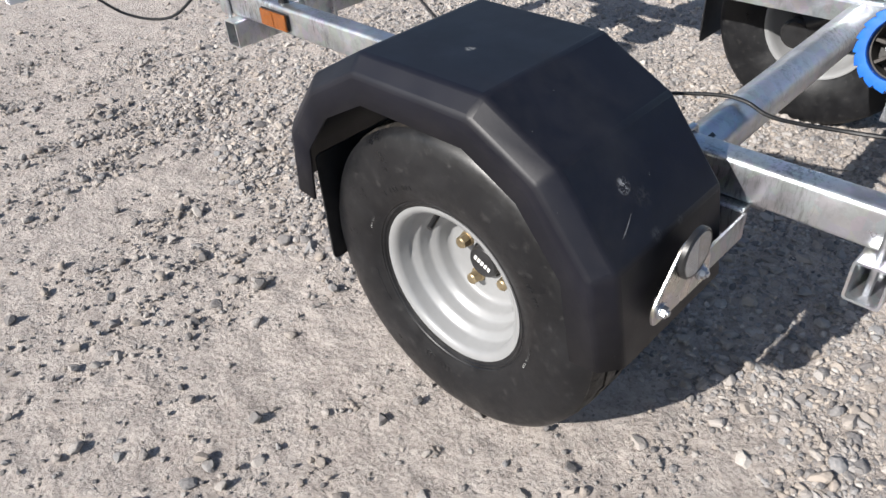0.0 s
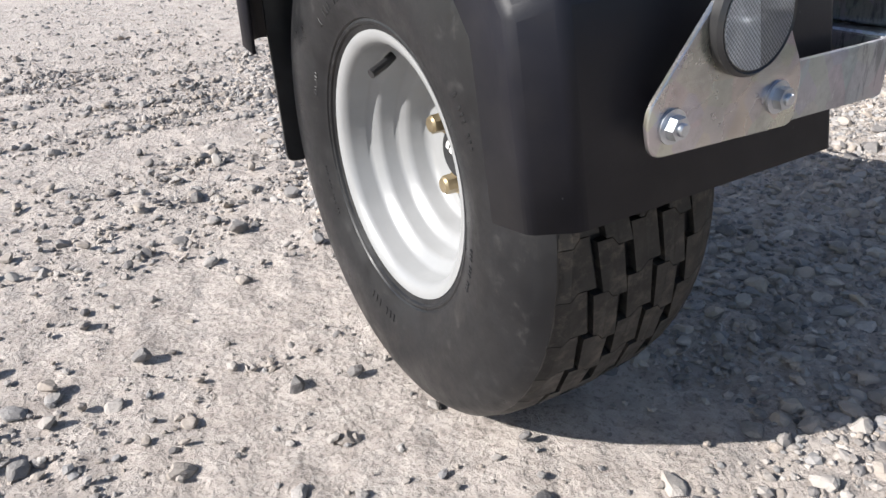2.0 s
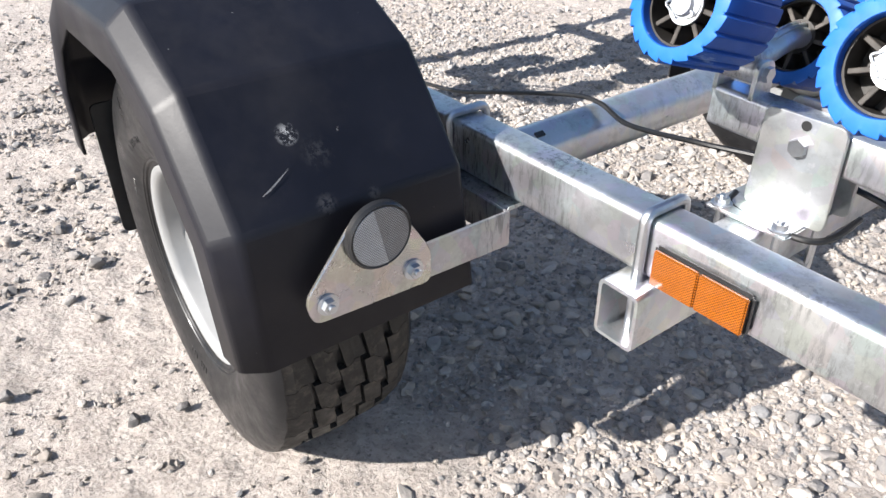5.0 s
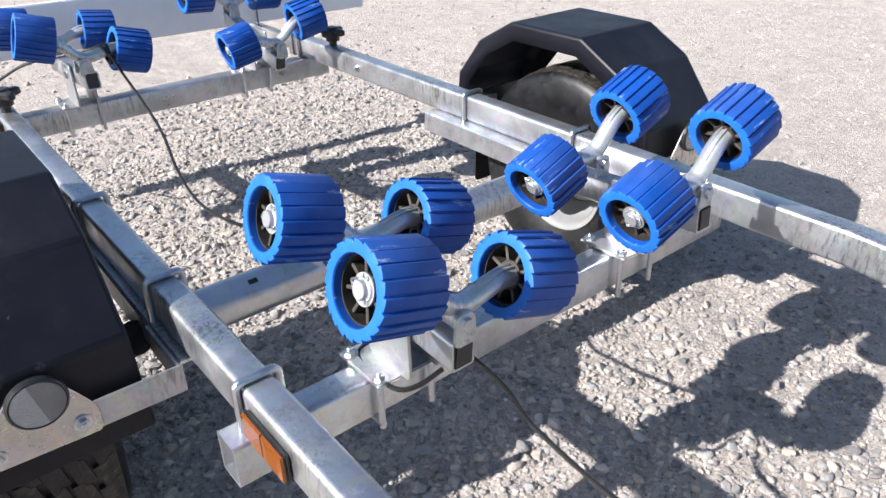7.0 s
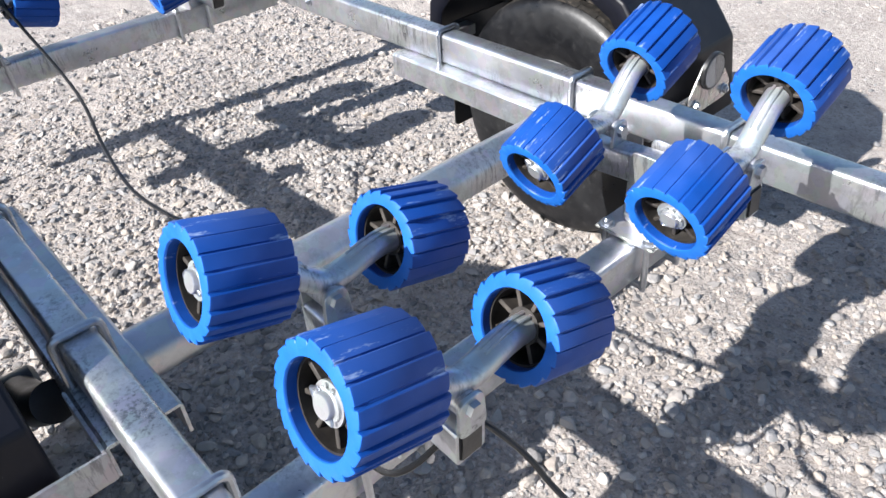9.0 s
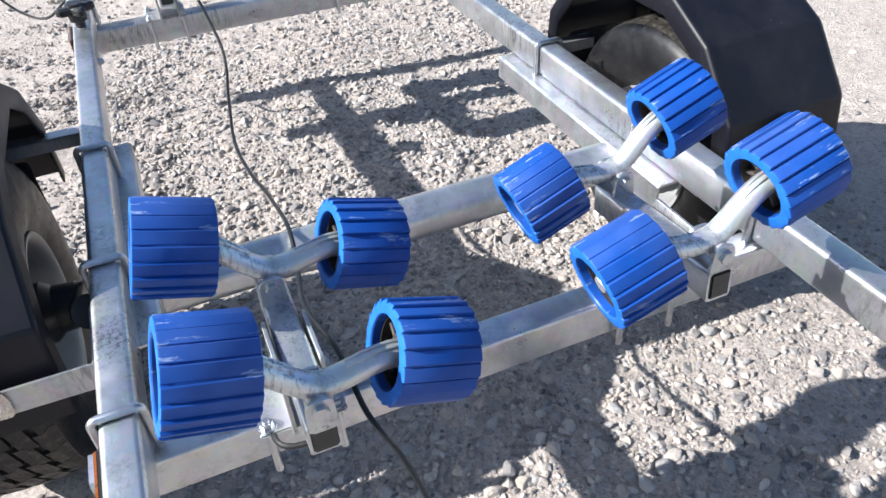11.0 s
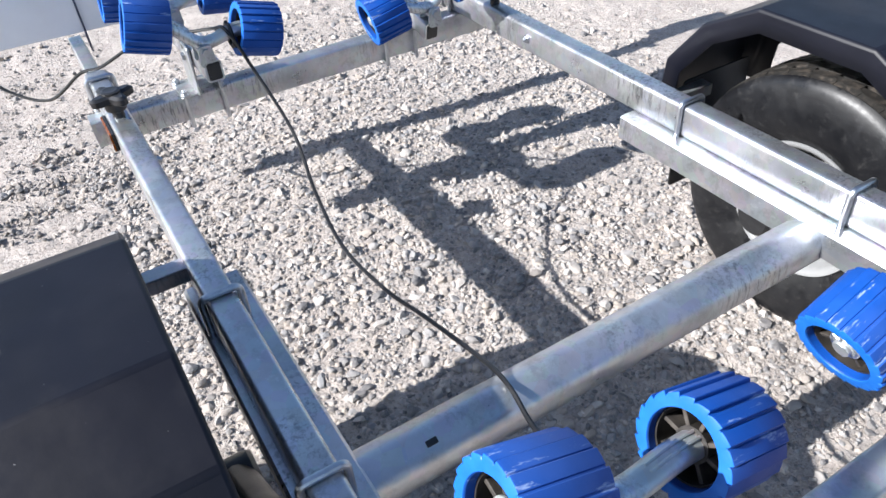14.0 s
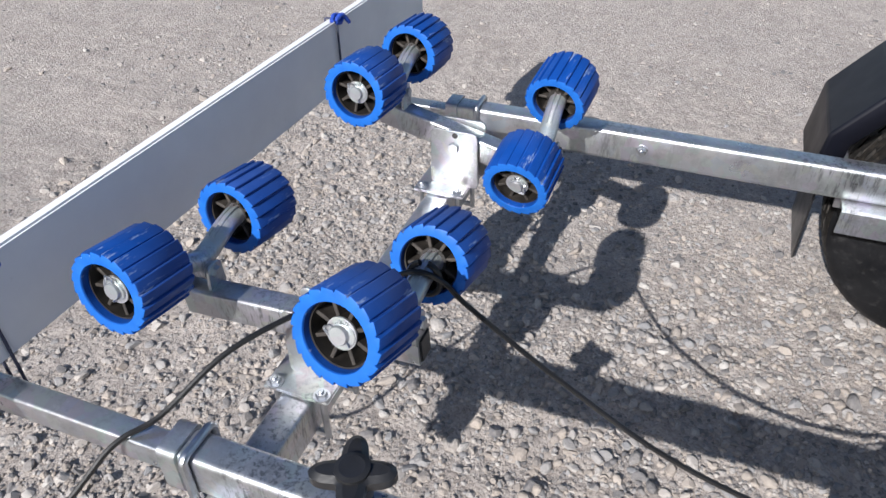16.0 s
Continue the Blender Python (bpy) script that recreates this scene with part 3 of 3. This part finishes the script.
# unreadable raised marks on the outer sidewall, as plain bars
BAR_MES = {tall: mesh_of("sidewall_bar", moved(box(-tall / 2, tall / 2, -tall * 0.22, tall * 0.22, -0.0008, 0.0007, 0.0003, 1), Matrix.Translation((r, 0, z)) @ Matrix.Rotation(radians(-slope), 4, "Y")), RUBBER)
           for r, tall, z, slope in ((0.168, 0.0085, 0.0931, 11.3), (0.1605, 0.0045, 0.0916, 11.3), (0.186, 0.0055, 0.0955, 0))}

rim_profile = [(0.1310, 0.074), (0.1330, 0.077), (0.1322, 0.0805), (0.1275, 0.0805), (0.1210, 0.077), (0.1175, 0.070), (0.1165, 0.054), (0.1135, 0.049), (0.1050, 0.045), (0.1020, 0.039), (0.1000, 0.027), (0.0965, 0.022), (0.0900, 0.019), (0.0860, 0.012), (0.0840, 0.000),
               (0.080, -0.006), (0.072, -0.0085), (0.042, -0.0065), (0.031, -0.0055), (0.030, -0.012), (0.0, -0.012)]
back = [(0.092, -0.018), (0.104, -0.032), (0.113, -0.050), (0.1165, -0.068), (0.1210, -0.0785), (0.1275, -0.0840), (0.1322, -0.0840), (0.1335, -0.0805), (0.1310, -0.076), (0.118, -0.068)]
RIM_ME = mesh_of("rim", join(lathe(rim_profile, 72), lathe([(0.0840, -0.003)] + back, 72)), RIM, angle=50)
cap = lathe([(0.0275, -0.010), (0.0275, 0.005), (0.0245, 0.0085), (0.0, 0.0095)], 40)
CAP_ME = mesh_of("hub_cap", cap, BLACK)
mark = join(*[moved(box(-0.0175 + 0.0072 * i, -0.0125 + 0.0072 * i, -0.0042, 0.0042, 0.0090, 0.0099, 0.0003, 1), Matrix.Identity(4)) for i in range(5)])
MARK_ME = mesh_of("cap_mark", mark, WHITEMARK)
nut = bmesh.new()
bmesh.ops.create_cone(nut, cap_ends=True, segments=6, radius1=0.0108, radius2=0.0104, depth=0.014)
moved(nut, Matrix.Translation((0, 0, 0.011)))
NUT_ME = mesh_of("wheel_nut", join(nut, lathe([(0.013, 0.0), (0.0125, 0.004), (0.0095, 0.0045)], 20), lathe([(0.0095, 0.018), (0.0075, 0.0205), (0.0, 0.0205)], 16)), GOLD)
valve = sweep([(0.108, 0, 0.046), (0.102, 0, 0.056), (0.094, 0, 0.074)], ring(0.0048, 10), up=(0, 1, 0))
VALVE_ME = mesh_of("valve", valve, BLACK)
drum = lathe([(0.0, -0.016), (0.050, -0.016), (0.052, -0.020), (0.052, -0.070), (0.046, -0.078), (0.040, -0.084), (0.038, -0.12), (0.0, -0.12)], 48)
DRUM_ME = mesh_of("brake_drum", drum, BLACK)

for s in (-1, 1):
    wheel = new("wheel")
    wheel.parent = trailer
    wheel["label"] = "small wide trailer wheel with pale steel rim"
    # local z points outward from the trailer
    wheel.matrix_basis = Matrix.Translation((-0.043 if s < 0 else -0.018, s * 0.640, 0.2423 if s < 0 else 0.2400)) @ (AXIS_NY if s < 0 else AXIS_PY) @ pose(0, 0, 0, 0, 0, 0 if s < 0 else 40)
    part("tyre", TYRE_ME, RUBBER, wheel, "black rubber tyre")
    part("tread", TREAD_ME, RUBBER, wheel)
    part("sidewall_ring", BEAD_ME, RUBBER, wheel)
    for start, count, r, tall in ((1.9, 9, 0.168, 0.0085), (4.4, 7, 0.168, 0.0085), (3.4, 14, 0.1605, 0.0045), (5.9, 12, 0.1605, 0.0045), (0.4, 9, 0.186, 0.0055), (2.7, 7, 0.1605, 0.0045)):
        for i in range(count if s < 0 else 0):
            if i % 4 != 3:
                part("sidewall_bar", BAR_MES[tall], RUBBER, wheel, m=Matrix.Rotation(start + i * tall * 0.95 / r, 4, "Z"))
    part("rim", RIM_ME, RIM, wheel, "pale silver-grey painted steel rim")
    part("hub_cap", CAP_ME, BLACK, wheel, "black hub cap with pale mark")
    part("cap_mark", MARK_ME, WHITEMARK, wheel, m=pose(0, 0, 0, 0, 0, 155))
    for i in range(4):
        a = radians(153 + 90 * i)
        part("wheel_nut", NUT_ME, GOLD, wheel, m=pose(0.046 * math.cos(a), 0.046 * math.sin(a), -0.0068, 0, 0, 17 * i))
    part("valve", VALVE_ME, BLACK, wheel, m=pose(0, 0, 0, 0, 0, 116))
    part("brake_drum", DRUM_ME, BLACK, wheel)
    arm = sweep([(0.112, s * 0.480, 0.338), (0.06, s * 0.495, 0.30), (-0.043, s * 0.505, 0.250)], ring(0.026, 20), up=(0, 1, 0))
    arm = join(arm, moved(lathe([(0.0, -0.05), (0.030, -0.05), (0.036, -0.044), (0.036, 0.03), (0.044, 0.036), (0.044, 0.060), (0.0, 0.060)], 32), Matrix.Translation((-0.043, s * 0.525, 0.2423)) @ (AXIS_NY if s < 0 else AXIS_PY)))
    part("suspension_arm", arm, BLACK, trailer)

# ---------- mudguards ----------
GUARD_LINE = [(-0.342, 0.329), (-0.330, 0.439), (-0.255, 0.532), (-0.150, 0.590), (0.057, 0.590), (0.160, 0.536), (0.243, 0.434), (0.265, 0.304)]


def inset(line, d):
    """The open line moved inward, to its right-hand side."""
    out = []
    p = [Vector(q) for q in line]
    for i in range(len(p)):
        ds = []
        if i:
            ds.append((p[i] - p[i - 1]).normalized())
        if i < len(p) - 1:
            ds.append((p[i + 1] - p[i]).normalized())
        ns = [Vector((q.y, -q.x)) for q in ds]
        n = sum(ns, Vector((0, 0)))
        n = n / max(n.length, 1e-6)
        out.append(p[i] + n * (d / max(0.4, n.dot(ns[0]))))
    return out


def mudguard(s):
    bm = bmesh.new()
    cross = [(0.0, 0.768, 0.060), (0.0, 0.768, 0.020), (0.0, 0.746, 0.0), (0.0, 0.515, 0.0), (0.0, 0.515, 0.038)]
    rows = [[bm.verts.new((q.x, s * y, q.y)) for q in inset(GUARD_LINE, d)] for _, y, d in cross]
    for a, b in zip(rows, rows[1:]):
        for i in range(len(GUARD_LINE) - 1):
            bm.faces.new((a[i], a[i + 1], b[i + 1], b[i]))
    me = mesh_of("mudguard", bm, GUARD, angle=18)
    ob = new("mudguard", me)
    ob.parent = trailer
    ob["label"] = "faceted black plastic mudguard with pale scuffs"
    be = ob.modifiers.new("soft", "BEVEL")
    be.width, be.segments, be.limit_method, be.angle_limit = 0.0045, 3, "ANGLE", radians(16)
    so = ob.modifiers.new("thick", "SOLIDIFY")
    so.thickness, so.offset = 0.004, 0
    return ob


def at_front(outline, x, s, thick=0.004):
    """A plate facing forward: outline in (across, up), with across measured outward."""
    return moved(plate(outline, thick), Matrix.Translation((x, 0, 0)) @ Matrix(((0, 0, 1, 0), (s, 0, 0, 0), (0, 1, 0, 0), (0, 0, 0, 1))))


def scratch(points, width):
    """A thin tapered mark lying on the guard's front slope."""
    out = Vector((0.776, 0, 0.631)) * 0.0030
    p = [Vector(q) + out for q in points]
    side = (p[-1] - p[0]).cross(out).normalized()
    bm = bmesh.new()
    rows = [(bm.verts.new(q - side * width * w), bm.verts.new(q + side * width * w)) for q, w in zip(p, (0.15, 0.5, 0.4, 0.1))]
    for a, b in zip(rows, rows[1:]):
        bm.faces.new((a[0], a[1], b[1], b[0]))
    return bm


for s in (-1, 1):
    guard = mudguard(s)
    if s < 0:
        part("scratch", scratch([(0.2255, -0.714, 0.4555), (0.2230, -0.705, 0.4585), (0.2195, -0.695, 0.4630), (0.2150, -0.683, 0.4685)], 0.0018), SCUFF, guard, "pale scratch")
    foot, x_flap = (0.180, -0.300) if s < 0 else (0.132, -0.316)
    flap = rounded_poly([(0.555, 0.385), (0.745, 0.385), (0.745, foot), (0.555, foot)], 0.012)
    part("mud_flap", at_front(flap, x_flap, s, 0.004), BLACK, guard, "black rubber mud flap")
    # front stay with triangular reflector plate
    stay = rounded_poly([(0.4675, 0.334), (0.4675, 0.376), (0.56, 0.376), (0.692, 0.376), (0.692, 0.338)], 0.003, 2)
    part("front_stay", join(at_front(stay, 0.2640, s), box(0.150, 0.2645, min(s * 0.468, s * 0.472), max(s * 0.468, s * 0.472), 0.334, 0.376, 0.001)), PLATE, guard, "flat galvanised stay")
    tri = rounded_poly([(0.572, 0.335), (0.572, 0.373), (0.610, 0.434), (0.653, 0.434), (0.708, 0.368), (0.702, 0.340)], 0.011, 5)
    part("reflector_plate", at_front(tri, 0.2684, s), ZINC, guard, "triangular zinc reflector plate")
    for y in (0.687, 0.594):
        part("guard_bolt", BOLT_ME, BOLT, guard, m=Matrix.Translation((0.2724, s * y, 0.358)) @ AXIS_X)
    disc = lathe([(0.0, 0.0), (0.0335, 0.0), (0.0335, 0.006), (0.0312, 0.0085), (0.0302, 0.0075), (0.0, 0.0075)], 48)
    part("reflector_housing", disc, BLACK, guard, m=Matrix.Translation((0.2724, s * 0.631, 0.412)) @ AXIS_X)
    for half, mat in ((0, DIM), (1, CLEAR)):
        arc = [(0.0292 * math.cos(a), 0.0292 * math.sin(a)) for a in np.linspace(radians(-90), radians(90), 25)]
        glass = moved(plate(arc, 0.0012, 0.0003), Matrix.Translation((0.2724, s * 0.631, 0.412)) @ AXIS_X @ pose(0, 0, 0.0072, 0, 0, 90 + 180 * half + 12))
        part("reflector_lens", glass, mat, guard, "half of a round clear reflector")
    low = 0.390 if s < 0 else 0.345
    part("rear_stay", join(box(-0.310, -0.280, min(s * 0.45, s * 0.60), max(s * 0.45, s * 0.60), low + 0.030, low + 0.034, 0.001), box(-0.284, -0.280, min(s * 0.45, s * 0.60), max(s * 0.45, s * 0.60), low + 0.010, low + 0.034, 0.001)), PLATE, guard)

# ---------- roller cradles ----------
ROLL_R, ROLL_L = 0.0522, 0.0810


def roller_sleeve():
    bm = bmesh.new()
    ridges, half = 20, ROLL_L / 2
    spots = [(0.0, -0.0020), (0.30, -0.0010), (0.76, 0.0004), (0.82, -0.0002), (0.865, -0.0032), (0.95, -0.0032)]
    rows = []
    prof = [(-half + 0.0025, "o", 0.0), (-half + 0.0007, "o", -0.0008), (-half, "o", -0.0026), (-half, "i", 0.001), (-half + 0.002, "i", 0.0), (half - 0.002, "i", 0.0), (half, "i", 0.001),
            (half, "o", -0.0026), (half - 0.0007, "o", -0.0008), (half - 0.0025, "o", 0.0)]
    for z, side, d in prof:
        row = []
        for k in range(ridges):
            for u, dr in spots:
                t = 2 * math.pi * (k + u) / ridges
                r = (ROLL_R + dr + d) if side == "o" else 0.0370 + d
                row.append(bm.verts.new((r * math.cos(t), r * math.sin(t), z)))
        rows.append(row)
    n = len(rows[0])
    for a, b in zip(rows, rows[1:] + rows[:1]):
        for i in range(n):
            bm.faces.new((a[i], a[(i + 1) % n], b[(i + 1) % n], b[i]))
    return bm


SLEEVE_ME = mesh_of("sleeve", roller_sleeve(), BLUE, angle=25)
HUB_ME = mesh_of("hub", join(lathe([(0.0367, -0.030), (0.0367, 0.030), (0.0347, 0.030), (0.0347, 0.002), (0.0175, 0.002), (0.0175, 0.026), (0.012, 0.026), (0.012, -0.026), (0.0175, -0.026), (0.0175, -0.002), (0.0347, -0.002), (0.0347, -0.030)], 48, True)), DUSTY)
SPOKE_ME = mesh_of("spoke", box(0.0168, 0.0355, -0.0022, 0.0022, -0.025, 0.025, 0.0006, 1), SPOKE)
WASHER_ME = mesh_of("washer", lathe([(0.0, 0.0260), (0.0175, 0.0260), (0.0175, 0.0282), (0.0, 0.0282)], 32), ARM)
PIN_ME = mesh_of("axle_pin", lathe([(0.0104, 0.022), (0.0104, 0.0335), (0.0094, 0.035), (0.0, 0.035)], 28), ARM)
clip = smooth_path([(-0.015, 0.003, 0.0315), (-0.011, 0.001, 0.0315), (0.011, -0.001, 0.0315), (0.015, 0.003, 0.0312), (0.017, 0.008, 0.0308), (0.012, 0.010, 0.0305), (0.007, 0.011, 0.0305), (0.001, 0.013, 0.0305)], 5)
CLIP_ME = mesh_of("split_pin", sweep(clip, ring(0.0013, 6)), BOLT)


def arm_mesh():
    """A tube with two stubs in one line and a dip between them, down to the pivot; it lies along y."""
    half = [(0.134, 0.0), (0.085, 0.0), (0.064, -0.003), (0.046, -0.011), (0.026, -0.0225), (0.011, -0.029)]
    line = [(0, -u, w) for u, w in half] + [(0, 0, -0.0305)] + [(0, u, w) for u, w in half[::-1]]
    tube = sweep(smooth_path(line, 4), [(a * 0.88, b * 1.05) for a, b in ring(0.0140, 18)], up=(1, 0, 0))
    ear = moved(lathe([(0.0, -0.018), (0.0125, -0.018), (0.0125, 0.018), (0.0, 0.018)], 24), Matrix.Translation((0, 0, -0.042)) @ AXIS_X)
    seams = [sweep(smooth_path([(dx, sg * u, w + 0.0135) for u, w in half[:5]], 4), ring(0.0018, 6), up=(1, 0, 0)) for sg in (-1, 1) for dx in (-0.004, 0.004)]
    return tube, ear, seams


arm_tube, arm_ear, arm_seams = arm_mesh()
ARM_ME = mesh_of("rocker_arm", arm_tube, ARM)
BUSH_ME = mesh_of("pivot_bush", arm_ear, ARM)
SEAM_MES = [mesh_of("seam", b, ARM) for b in arm_seams]
LUG_ME = mesh_of("pivot_lug", plate(rounded_poly([(-0.0165, -0.030), (0.0165, -0.030), (0.0135, 0.013), (-0.0135, 0.013)], 0.010, 5), 0.005), GALV)


def cradle(x_beam, front, rear):
    """A swinging box tube on an upright bracket over a cross beam, with a rocker arm and two rollers at each end.
    front and rear: the middle between the two rollers, the arm's lean and, if any, its yaw."""
    ends = []
    for x, y, z, lean, *_ in (front, rear):
        a = radians(lean)
        ends.append((x, y + 0.042 * math.sin(a), z - 0.042 * math.cos(a)))
    (xf, yf, zf), (xr, yr, zr) = ends
    y, mid = (yf + yr) / 2, (xf + xr) / 2
    tilt = math.atan2(zf - zr, xf - xr)
    swing = Matrix.Translation((mid, y, (zf + zr) / 2)) @ Matrix.Rotation(-tilt, 4, "Y")
    reach = (xf - xr) / 2
    part("swing_tube", sweep([(-reach - 0.020, 0, -0.042), (reach + 0.022, 0, -0.042)], rounded(0.034, 0.042, 0.005), hole=rounded(0.027, 0.035, 0.003)), GALV, trailer, m=swing)
    part("end_cap", box(reach + 0.008, reach + 0.0245, -0.0134, 0.0134, -0.0594, -0.0246, 0.002), BLACK, trailer, "black rubber end cap", swing)
    part("base_plate", box(x_beam - 0.046, x_beam + 0.046, y - 0.060, y + 0.040, BEAM_TOP + 0.001, BEAM_TOP + 0.006, 0.002), PLATE, trailer)
    x_up = x_beam + 0.018
    for sy in (-0.0225, 0.0225):
        up = rounded_poly([(x_up - 0.044, BEAM_TOP + 0.005), (x_up + 0.044, BEAM_TOP + 0.005), (x_up + 0.041, 0.487), (x_up - 0.041, 0.487)], 0.010, 4)
        part("upright_plate", moved(plate(up, 0.005), Matrix.Translation((0, y + sy + 0.0025, 0)) @ AXIS_NY), PLATE, trailer)
    part("pivot_bolt", HEAD_ME, BOLT, trailer, m=Matrix.Translation((x_up, y - 0.0250, 0.457)) @ AXIS_NY @ Matrix.Scale(1.15, 4))
    part("pivot_rod", moved(lathe([(0.0, -0.024), (0.006, -0.024), (0.006, 0.024), (0.0, 0.024)], 12), Matrix.Translation((x_up, y, 0.457)) @ AXIS_NY), BOLT, trailer)
    # no hole is cut: a thin black disc on the plate gives its darkness
    part("plate_hole", moved(lathe([(0.0, 0.0), (0.0050, 0.0), (0.0050, 0.0006), (0, 0.0006)], 16), Matrix.Translation((x_up + 0.002, y - 0.0250, 0.479)) @ AXIS_NY), BLACK, trailer)
    for dx in (-0.033, 0.033):
        for dy in (-0.050, 0.030):
            part("plate_bolt", BOLT_ME, BOLT, trailer, m=pose(x_beam + dx, y + dy, BEAM_TOP + 0.006))
            part("clamp_leg", sweep([(x_beam + dx, y + dy, BEAM_TOP + 0.003), (x_beam + dx, y + dy, BEAM_LOW - 0.012)], ring(0.0045, 8), up=(1, 0, 0)), BOLT, trailer)
    for dy in (-0.050, 0.030):
        part("clamp_bridge", sweep([(x_beam - 0.036, y + dy, BEAM_LOW - 0.006), (x_beam + 0.036, y + dy, BEAM_LOW - 0.006)], ring(0.0048, 8)), BOLT, trailer)
    for (x, ym, zm, lean, *yaw), (_, yp, zp) in zip((front, rear), ends):
        for dx in (0.0185, -0.0235):
            part("pivot_lug", LUG_ME, GALV, trailer, m=Matrix.Translation((x + dx, yp, zp)) @ Matrix(((0, 0, 1, 0), (1, 0, 0, 0), (0, 1, 0, 0), (0, 0, 0, 1))))
        part("pivot_bolt", HEAD_ME, BOLT, trailer, m=Matrix.Translation((x + 0.0235, yp, zp)) @ AXIS_X)
        base = Matrix.Translation((x, ym, zm)) @ Matrix.Rotation(radians(sum(yaw)), 4, "Z") @ Matrix.Rotation(radians(lean), 4, "X")
        rocker = part("rocker_arm", ARM_ME, ARM, trailer, m=base)
        part("pivot_bush", BUSH_ME, ARM, rocker)
        for me in SEAM_MES:
            part("seam", me, ARM, rocker)
        for side, turn in ((-1, AXIS_NY), (1, AXIS_PY)):
            out = base @ pose(0, side * 0.1035, 0, random.uniform(-2, 2), 0, random.uniform(-4, 1)) @ turn @ Matrix.Rotation(random.uniform(0, 6), 4, "Z")
            roller = part("roller", SLEEVE_ME, BLUE, trailer, "ribbed blue polyurethane wobble roller", out)
            part("hub", HUB_ME, BLACK, roller, "black spoked hub")
            for k in range(8):
                part("spoke", SPOKE_ME, SPOKE, roller, m=Matrix.Rotation(radians(45 * k + 10), 4, "Z"))
            part("washer", WASHER_ME, ARM, roller)
            part("axle_pin", PIN_ME, ARM, roller)
            part("split_pin", CLIP_ME, BOLT, roller)


cradle(FRONT_X, (0.543, -0.228, 0.538, -18), (0.362, -0.231, 0.546, -18))
cradle(FRONT_X, (0.537, 0.210, 0.548, 19), (0.348, 0.210, 0.533, 20))
cradle(REAR_X, (-0.817, -0.232, 0.547, -16, -3.2), (-1.104, -0.225, 0.532, -8.5, -3.2))
cradle(REAR_X, (-0.779, 0.238, 0.509, 12.5, -2), (-1.043, 0.247, 0.575, -5))

# ---------- lighting board ----------
light_board = tagged(new("lighting_board"), "long white trailer lighting board tied on with blue cord", "light board")
light_board.matrix_basis = Matrix.Translation((-1.258, 0, 0)) @ Matrix.Rotation(radians(-1.4), 4, "Z") @ Matrix.Rotation(radians(-1.3), 4, "X")
part("plank", box(-0.018, 0.0, -0.825, 0.825, 0.434, 0.572, 0.003), BOARD, light_board, "white painted plank with dark smudges")
for y in (-0.412, 0.412):
    loop = rounded(0.026, 0.190, 0.006, 3)
    cord = sweep([(-0.009 + a, y + 0.004 * math.sin(b * 40), 0.4805 + b) for a, b in loop], ring(0.0022, 8), up=(0, 1, 0), closed=True)
    part("cord", cord, TWINE, light_board, "thin dark tying cord")
    knot = smooth_path([(0.004, y - 0.02, 0.578), (-0.001, y, 0.582), (0.005, y + 0.015, 0.576), (0.009, y + 0.004, 0.568), (0.007, y - 0.010, 0.574), (0.011, y + 0.008, 0.582), (0.015, y + 0.026, 0.562)], 6)
    part("knot", sweep(knot, ring(0.0042, 8)), CORD, light_board)
for y in (-0.72, 0.72):
    part("tail_lamp", box(-0.058, -0.0185, y - 0.09, y + 0.09, 0.462, 0.580, 0.006), LAMPRED, light_board, "red tail lamp")

# ---------- cable ----------
line = smooth_path([(-1.275, -0.70, 0.50), (-1.24, -0.66, 0.45), (-1.19, -0.60, 0.385), (-1.12, -0.53, 0.372), (-1.075, -0.455, 0.428), (-1.04, -0.41, 0.444), (-0.99, -0.33, 0.490), (-0.91, -0.240, 0.515), (-0.85, -0.198, 0.532), (-0.817, -0.190, 0.543), (-0.788, -0.183, 0.528), (-0.762, -0.172, 0.490),
                    (-0.645, -0.150, 0.380), (-0.50, -0.175, 0.325), (-0.345, -0.195, 0.308), (-0.20, -0.190, 0.317), (-0.088, -0.182, 0.345), (0.06, -0.177, 0.385), (0.12, -0.178, 0.392), (0.18, -0.185, 0.382),
                    (0.30, -0.20, 0.404), (0.40, -0.185, 0.412), (0.50, -0.182, 0.408), (0.55, -0.160, 0.370), (0.60, -0.145, 0.32), (0.74, -0.133, 0.29), (1.1, -0.10, 0.25), (1.7, 0.0, 0.30)], 7)
cable = tagged(new("electric_cable"), "thin black cable draped over the trailer frame", "cable")
part("sheath", sweep(line, ring(0.0035, 8)), CABLE, cable)
tie = smooth_path([(0.388, -0.255, 0.396), (0.396, -0.276, 0.394), (0.420, -0.284, 0.393), (0.452, -0.285, 0.393), (0.487, -0.280, 0.394), (0.500, -0.258, 0.396), (0.503, -0.222, 0.404)], 6)
part("bracket_loop", sweep(tie, ring(0.0034, 8)), CABLE, cable)
wrap = [(-0.815 + 0.020 * math.sin(t), -0.180, 0.526 + 0.024 * math.cos(t)) for t in np.linspace(0.2, 6.0, 22)]
part("arm_wrap", sweep(wrap, ring(0.004, 8), up=(0, 1, 0)), CABLE, cable)
